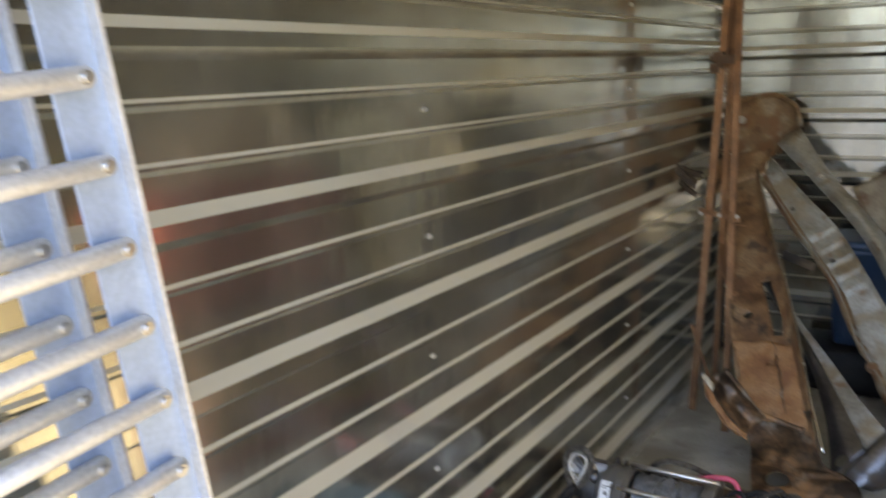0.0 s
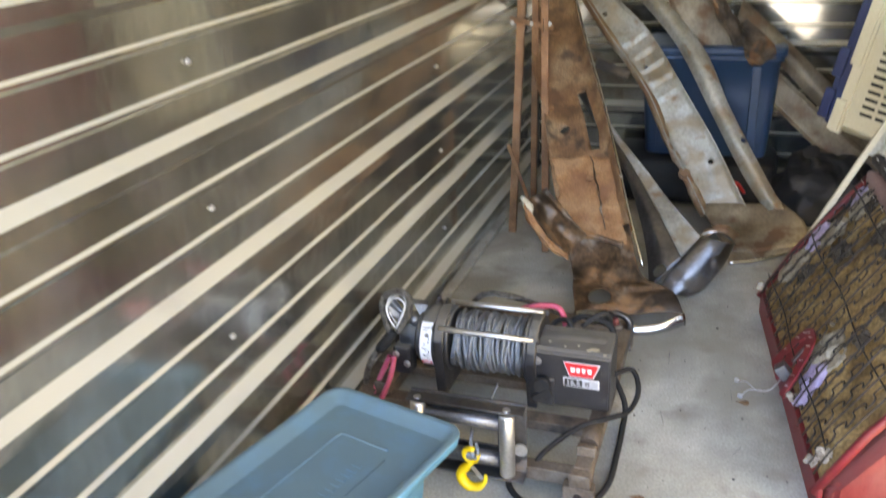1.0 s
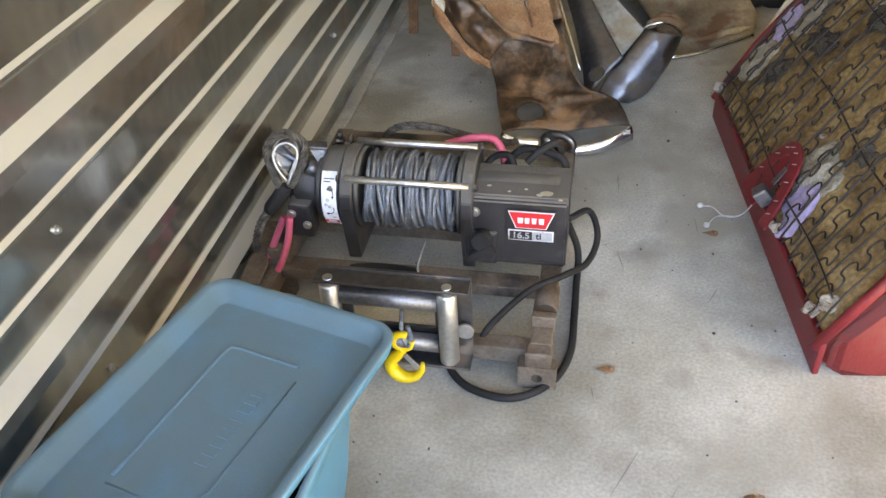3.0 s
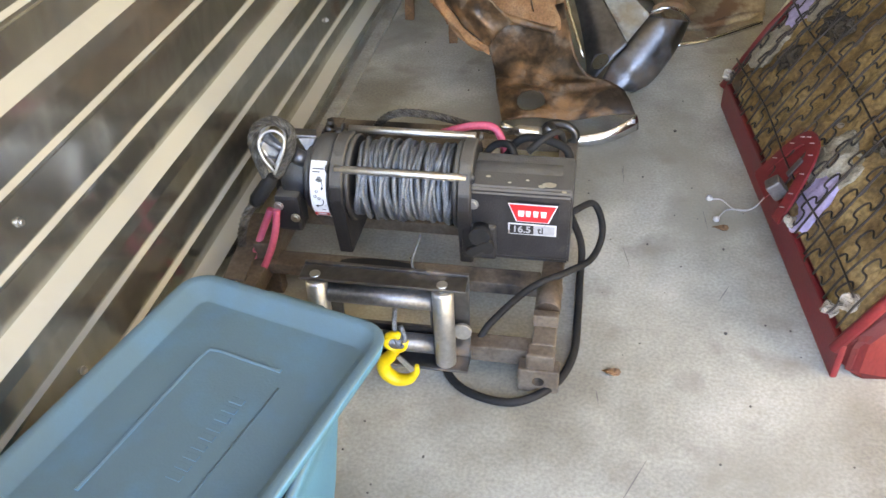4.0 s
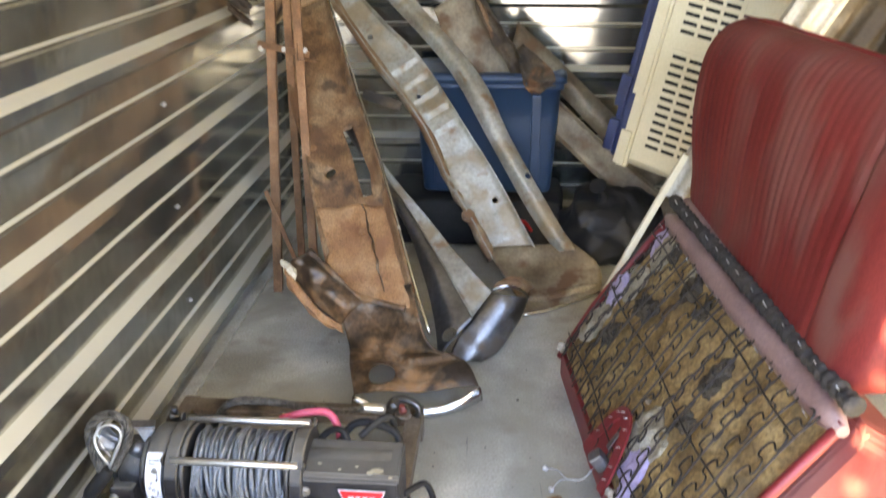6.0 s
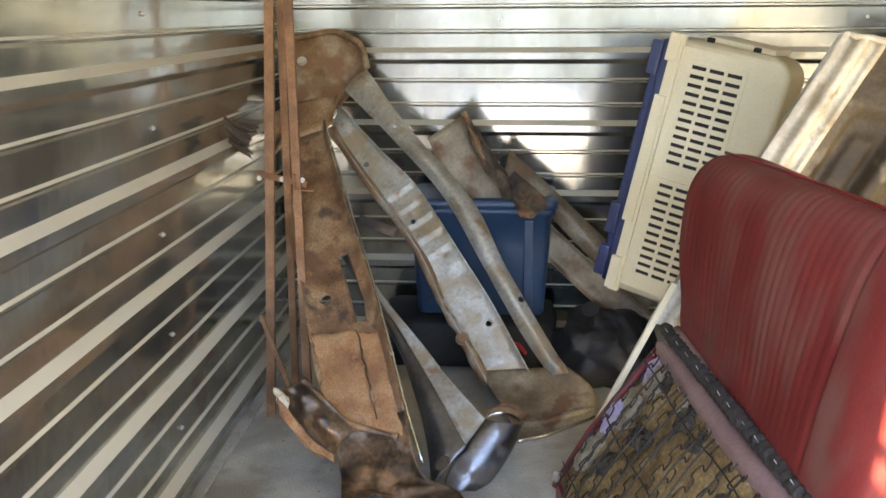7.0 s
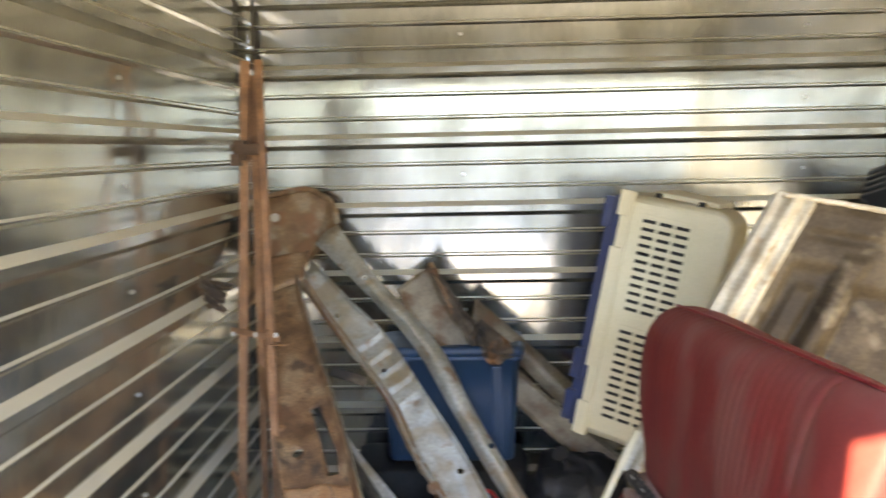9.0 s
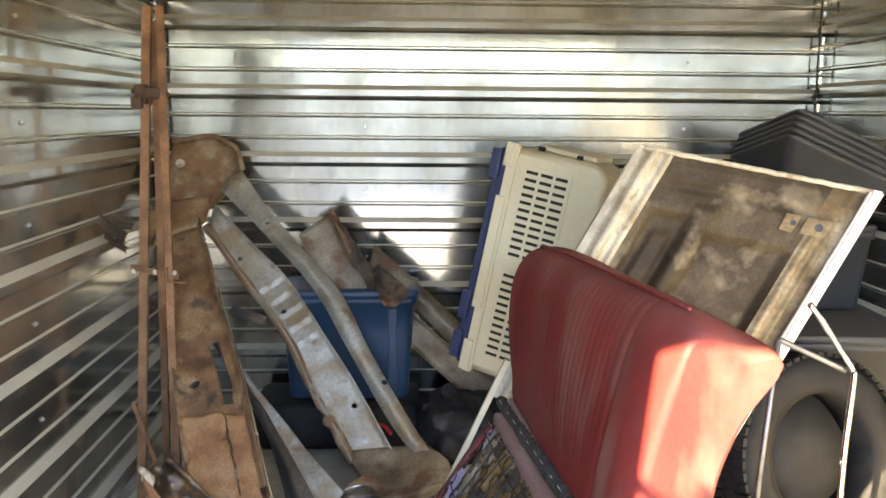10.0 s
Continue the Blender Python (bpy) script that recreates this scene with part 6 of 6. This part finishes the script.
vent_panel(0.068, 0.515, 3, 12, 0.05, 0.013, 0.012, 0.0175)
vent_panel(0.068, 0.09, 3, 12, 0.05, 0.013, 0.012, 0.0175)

# ---- dirty white body panel ----
PT = Vector((0.83, 3.79, 1.425))
PW = Vector((0.77, -0.12, -0.145))
PS = Vector((-0.54, -0.08, -0.835))
PWu, PL = PW.normalized(), 0.98
PSu = (PS - PWu * PS.dot(PWu) * 0.12).normalized()
PN = PWu.cross(PSu).normalized()
if PN.y > 0:
    PN = -PN
panel = thing("truck_body_panel", PT + PSu * PL, "dirty white steel body panel, brown mud on its ribbed inner side", "car part")


def pp(w, s, n=0.0):
    return PT + PW * w + PSu * (s * PL) + PN * n


def slab(pts, n0, n1, name, mt, bev=0.006):
    bm = bmesh.new()
    loft(bm, [[pp(w, s, n0) for w, s in pts], [pp(w, s, n1) for w, s in pts]], smooth=False)
    if bev:
        bmesh.ops.bevel(bm, geom=bm.edges[:], offset=bev, segments=2, affect="EDGES")
    return part(name, bm, mt, panel)


def box_step(x, lo, hi, soft):
    """1 between lo and hi, 0 outside, with soft shoulders."""
    a = min(1.0, max(0.0, (x - lo) / soft + 0.5))
    b = min(1.0, max(0.0, (hi - x) / soft + 0.5))
    return (a * a * (3 - 2 * a)) * (b * b * (3 - 2 * b))


def pressing_height(w, s):
    """The stamped relief of the panel's inner side."""
    h = 0.018
    h += 0.026 * box_step(w, 0.05, 0.095, 0.03) + 0.012 * box_step(w, 0.13, 0.15, 0.02)
    h += 0.006 * box_step(s, 0.03, 0.10, 0.02) - 0.008 * box_step(s, 0.10, 0.13, 0.02) * box_step(w, 0.2, 0.98, 0.03)
    h -= 0.03 * box_step(w, 0.20, 0.36, 0.035) * box_step(s, 0.22, 0.66, 0.05)
    h += 0.014 * box_step(w, 0.245, 0.325, 0.03) * box_step(s, 0.29, 0.60, 0.04)
    h -= 0.03 * box_step(w, 0.20, 0.36, 0.035) * box_step(s, 0.72, 0.95, 0.05)
    flare = 0.03 * max(0.0, 1 - (s - 0.15) / 0.12)
    h += 0.014 * box_step(w, 0.375 - flare, 0.43 + flare, 0.03) * box_step(s, 0.17, 0.95, 0.04)
    h -= 0.036 * box_step(w, 0.46, 0.80, 0.04) * box_step(s, 0.27, 0.93, 0.05)
    h += 0.005 * box_step(w, 0.50, 0.76, 0.03) * box_step(s, 0.33, 0.86, 0.04)
    h += 0.016 * box_step(w, 0.83, 0.86, 0.02) * box_step(s, 0.2, 1.0, 0.04) + 0.012 * box_step(w, 0.89, 0.91, 0.02)
    return h + 0.0022 * noise.noise((w * 18, s * 18, 0.7))


NS = 110
for w0, w1, NW, nm, mt in ((0.0, 0.155, 24, "channel", WHITE_EDGE), (0.155, 0.815, 72, "pressed_inner_side", DIRTY_PANEL), (0.815, 0.99, 24, "channel", DIRTY_LIGHT)):
    bm = bmesh.new()
    front = [[bm.verts.new(pp(w0 + (w1 - w0) * i / NW, j / NS, pressing_height(w0 + (w1 - w0) * i / NW, j / NS))) for j in range(NS + 1)] for i in range(NW + 1)]
    for i in range(NW):
        for j in range(NS):
            bm.faces.new((front[i][j], front[i + 1][j], front[i + 1][j + 1], front[i][j + 1])).smooth = True
    part(nm, bm, mt, panel)
slab([(0, 0), (1, 0), (1, 1), (0, 1)], -0.036, -0.031, "skin", WHITE_EDGE, 0.0015)
slab([(-0.004, 0.0), (0.02, 0.0), (0.02, 1), (-0.004, 1)], -0.03, 0.05, "edge_flange", WHITE_EDGE, 0.004)
slab([(0.945, 0.0), (1, 0.0), (1, 1), (0.945, 1)], 0.032, 0.062, "edge_flange", CLEAN_EDGE, 0.008)
slab([(0.97, 0.002), (0.996, 0.002), (0.996, 1), (0.97, 1)], -0.03, 0.031, "edge_flange", CLEAN_EDGE, 0.003)
bm = bmesh.new()
tube(bm, [pp(0.02 + 0.95 * k / 50, 0.006 + 0.004 * noise.noise((k * 0.4, 0, 0)), 0.036 + 0.005 * noise.noise((k * 0.6, 3, 0))) for k in range(51)], 0.009, 8)
part("rolled_edge", bm, WHITE_EDGE, panel)
for w0, w1, n in ((0.70, 0.765, 0.027), (0.785, 0.93, 0.027)):
    slab([(w0, 0.135), (w1, 0.132), (w1 - 0.005, 0.20), (w0 + 0.004, 0.195)], n - 0.012, n - 0.002, "hinge_plate", DIRTY_LIGHT, 0.002)
bolt(panel, pp(0.085, 0.10, 0.027), PN, 0.006, 0.005, DIRTY_LIGHT)
bolt(panel, pp(0.745, 0.165, 0.027), PN, 0.006, 0.003, BLACK_CAST)
bolt(panel, pp(0.85, 0.165, 0.027), PN, 0.009, 0.003, BLACK_CAST)

# ---- grey totes and oddments on the far side ----


def plain_tote(at, w, d, h, turn, material, label, lid_h=0.03):
    m = Matrix.Translation(at) @ Matrix.Rotation(radians(turn), 4, "Z")
    root = thing("storage_tote", at, label, "tote")
    bm = bmesh.new()
    loft(bm, [rounded(w * k, d * k, 0.04, z, m) for z, k in ((0.002, 0.84), (0.012, 0.86), (h - lid_h - 0.03, 0.95), (h - lid_h - 0.028, 0.985), (h - lid_h, 0.985))])
    part("body", bm, material, root)
    bm = bmesh.new()
    loft(bm, [rounded(w, d, 0.045, h - lid_h + 0.001, m), rounded(w * 1.01, d * 1.01, 0.045, h - 0.008, m), rounded(w * 0.99, d * 0.99, 0.045, h, m), rounded(w * 0.93, d * 0.93, 0.04, h, m), rounded(w * 0.9, d * 0.9, 0.04, h - 0.012, m)])
    part("lid", bm, material, root)
    return root


plain_tote((0.98, 4.10, 0.0), 0.48, 0.40, 0.52, 4, GREY_PLASTIC, "dark grey lidded plastic tote behind the seat")
plain_tote((1.66, 4.26, 0.0), 0.70, 0.62, 0.72, -4, GREY_PLASTIC, "large dark grey lidded tote at the bottom of a stack")
plain_tote((1.70, 4.58, 0.72), 0.62, 0.44, 0.36, 2, GREY_PLASTIC, "dark grey lidded tote stacked on another tote")
bins = thing("nested_bins", (1.66, 4.45, 1.08), "stack of nested dusty grey plastic bins tipped on top", "bins")
NB = Matrix.Translation((1.74, 4.52, 1.21)) @ Matrix.Rotation(radians(24), 4, "Y") @ Matrix.Rotation(radians(-14), 4, "X")
for i in range(5):
    bm = bmesh.new()
    z = 0.028 * i
    loft(bm, [rounded(0.34, 0.36, 0.03, z - 0.10, NB), rounded(0.48, 0.50, 0.04, z + 0.085, NB), rounded(0.52, 0.54, 0.04, z + 0.088, NB), rounded(0.52, 0.54, 0.04, z + 0.102, NB), rounded(0.475, 0.495, 0.04, z + 0.100, NB), rounded(0.335, 0.355, 0.03, z - 0.094, NB)])
    part("bin", bm, GREY_PLASTIC, bins)
pipe = thing("chrome_tube_frame", (1.33, 3.25, 0.0), "bent chrome tube frame of a folded chair", "chair frame")
bm = bmesh.new()
tube(bm, smooth_path([(1.215, 3.29, 0.995), (1.26, 3.29, 0.94), (1.315, 3.29, 0.86), (1.352, 3.28, 0.80), (1.352, 3.27, 0.765), (1.337, 3.26, 0.53), (1.33, 3.25, 0.012)], 8), 0.0095, 10)
part("tube", bm, CHROME, pipe)
bm = bmesh.new()
tube(bm, smooth_path([(1.14, 3.31, 0.885), (1.23, 3.305, 0.845), (1.34, 3.295, 0.795)], 6), 0.009, 8)
part("tube", bm, ROLLER, pipe)
bm = bmesh.new()
tube(bm, [(1.14, 3.31, 0.885), (1.12, 3.33, 0.45), (1.11, 3.34, 0.012)], 0.009, 8)
part("tube", bm, ROLLER, pipe)
tyre = thing("spare_tyre", (1.46, 3.72, 0.0), "black spare tyre leaning against the grey totes", "tyre")
bm = bmesh.new()
TYM = Matrix.Translation((1.46, 3.72, 0.355)) @ Matrix.Rotation(radians(20), 4, "Z") @ Matrix.Rotation(radians(76), 4, "X") @ Matrix.Diagonal((1.16, 1.16, 1.0, 1))
prof = [(0.19, -0.07), (0.22, -0.085), (0.27, -0.09), (0.295, -0.075), (0.305, -0.05), (0.307, 0), (0.305, 0.05), (0.295, 0.075), (0.27, 0.09), (0.22, 0.085), (0.19, 0.07)]
rings = [[TYM @ Vector((r * math.cos(a), r * math.sin(a), h)) for r, h in prof] for a in [2 * math.pi * i / 48 for i in range(49)]]
loft(bm, rings, cap=False)
rubber = part("rubber", bm, BLACK_RUBBER, tyre)
for k in range(60):
    a = 2 * math.pi * k / 60
    for h in (-0.062, 0.0, 0.062):
        bm = bmesh.new()
        tread = Matrix.Rotation(a + 0.03 * (h != 0), 4, "Z") @ Matrix.Translation((0.305, 0, h))
        box(bm, (-0.006, -0.011, -0.024), (0.006, 0.011, 0.024), 0.0, TYM @ tread)
        part("tread_block", bm, BLACK_RUBBER, rubber)
bm = bmesh.new()
rings = [[TYM @ Vector((r * math.cos(a), r * math.sin(a), h)) for r, h in ((0.192, -0.06), (0.17, -0.05), (0.15, 0.0), (0.06, 0.02), (0.0, 0.02))] for a in [2 * math.pi * i / 36 for i in range(37)]]
loft(bm, rings, cap=False, closed=False)
part("rim", bm, BLACK_RUBBER, tyre)
bm = bmesh.new()
bar(bm, (1.17, 3.12, 0.30), (1.78, 3.22, 0.50), 0.07, 0.02, bevel=0.004)
bar(bm, (1.16, 3.12, 0.002), (1.17, 3.12, 0.30), 0.05, 0.03, (0, 1, 0), bevel=0.004)
bar(bm, (1.76, 3.22, 0.002), (1.77, 3.22, 0.49), 0.05, 0.03, (0, 1, 0), bevel=0.004)
solid("metal_bracket", bm, ROLLER, "dull grey angled metal frame beside the tyre", "frame")

# ---- back corner: blue tote, dark bags ----
under = thing("duffel_bag", (-0.25, 4.83, 0.0), "black duffel bag lying flat under the blue tote", "bag")
bm = bmesh.new()
box(bm, (-0.66, 4.62, 0.0), (0.12, 5.02, 0.235), 0.07)
bmesh.ops.subdivide_edges(bm, edges=bm.edges[:], cuts=3, use_grid_fill=True)
for v in bm.verts:
    if v.co.z > 0.03:
        v.co += Vector((noise.noise(v.co * 9), noise.noise(v.co * 9 + Vector((4, 0, 0))), noise.noise(v.co * 9 + Vector((0, 4, 0))) - 0.6)) * 0.016
part("body", bm, BLACK_RUBBER, under, smooth=True)
bm = bmesh.new()
tube(bm, smooth_path([(-0.2, 4.60, 0.10), (-0.14, 4.55, 0.15), (-0.06, 4.55, 0.16), (-0.02, 4.60, 0.10)], 6), 0.008, 8)
part("strap", bm, LABEL_RED, under, "red carry strap")
BT = Matrix.Translation((-0.215, 4.86, 0.232))
back_tote = thing("storage_tote", (-0.215, 4.86, 0.232), "deep blue plastic tote with lid, on the duffel bag", "tote")
bm = bmesh.new()
loft(bm, [rounded(0.58 * k, 0.33 * k, 0.04, z, BT) for z, k in ((0.0, 0.92), (0.01, 0.94), (0.30, 1.0), (0.44, 1.02), (0.445, 1.07), (0.47, 1.07))])
part("body", bm, BACK_BLUE, back_tote)
for x in (-0.2, 0.2):
    bm = bmesh.new()
    box(bm, (x - 0.02, -0.172, 0.04), (x + 0.02, -0.158, 0.42), 0.005, BT)
    part("rib", bm, BACK_BLUE, back_tote)
bm = bmesh.new()
loft(bm, [rounded(0.64, 0.37, 0.04, 0.471, BT), rounded(0.64, 0.37, 0.04, 0.50, BT), rounded(0.60, 0.33, 0.04, 0.51, BT), rounded(0.5, 0.25, 0.04, 0.50, BT)])
part("lid", bm, BACK_BLUE, back_tote)
bm = bmesh.new()
bmesh.ops.create_icosphere(bm, subdivisions=5, radius=1.0, matrix=Matrix.Translation((0.31, 4.62, 0.12)) @ Matrix.Diagonal((0.22, 0.20, 0.17, 1)))
for v in bm.verts:
    q = v.co.copy()
    v.co += Vector((noise.noise(q * 11), noise.noise(q * 11 + Vector((4, 0, 0))), noise.noise(q * 11 + Vector((0, 4, 0))))) * 0.035 + Vector((0, 0, 0.012)) * noise.noise(q * 34)
    v.co.z = max(v.co.z, 0.001)
bag = thing("rubbish_bag", (0.31, 4.62, 0.0), "crumpled black plastic bag on the floor", "bag")
part("sack", bm, BLACK_BAG, bag, smooth=True)
bm = bmesh.new()
pts = smooth_path([(0.27, 4.56, 0.24), (0.26, 4.54, 0.285), (0.245, 4.53, 0.31), (0.235, 4.51, 0.335)], 6)
tube(bm, pts, 0.02, 12, radii=[0.034 - 0.02 * math.sin(math.pi * i / (len(pts) - 1)) + 0.006 * noise.noise((i * 0.8, 2, 0)) for i in range(len(pts))])
part("gathered_neck", bm, BLACK_BAG, bag)

# ---- grit on the floor ----
rng = random.Random(11)
bm = bmesh.new()
for i in range(120):
    x, y = rng.uniform(-0.95, 0.3), rng.uniform(1.7, 4.0)
    r = rng.uniform(0.001, 0.0032) * (1.6 if rng.random() < 0.08 else 1)
    bmesh.ops.create_icosphere(bm, subdivisions=1, radius=r, matrix=Matrix.Translation((x, y, r * 0.5)) @ Matrix.Diagonal((1, rng.uniform(0.6, 1.8), 0.6, 1)))
solid("floor_grit", bm, BLACK_CAST, "scattered grit and dry leaf crumbs on the concrete", "grit", kind="stuff")
for x, y in ((-0.225, 2.486), (0.02, 3.0), (0.05, 2.2)):
    bm = bmesh.new()
    loft(bm, [[Vector((x, y, 0.001 + h)) + Vector((k * math.cos(a) * 0.02, k * math.sin(a) * 0.009, 0.004 * math.sin(2 * a) + 0.004)) for a in [2 * math.pi * j / 10 for j in range(10)]] for h, k in ((0.0, 0.9), (0.002, 1.0))], smooth=False)
    solid("dry_leaf", bm, RUST, "small curled brown dry leaf on the floor", "leaf")
rng = random.Random(21)
for i in range(8):
    x, y, a, ln = rng.uniform(-0.25, 0.05), rng.uniform(1.9, 3.3), rng.uniform(1.1, 2.2), rng.uniform(0.03, 0.12)
    bm = bmesh.new()
    w = rng.uniform(0.0006, 0.0016)
    d, n = Vector((math.cos(a), math.sin(a), 0)), Vector((-math.sin(a), math.cos(a), 0))
    loft(bm, [[Vector((x, y, h)) + d * ln * t + n * w * k for t, k in ((-0.5, 0.2), (0, 1), (0.5, 0.3), (0.5, -0.3), (0, -1), (-0.5, -0.2))] for h in (0.0004, 0.0009)], smooth=False)
    part("scuff_mark", bm, SCUFF, floor)
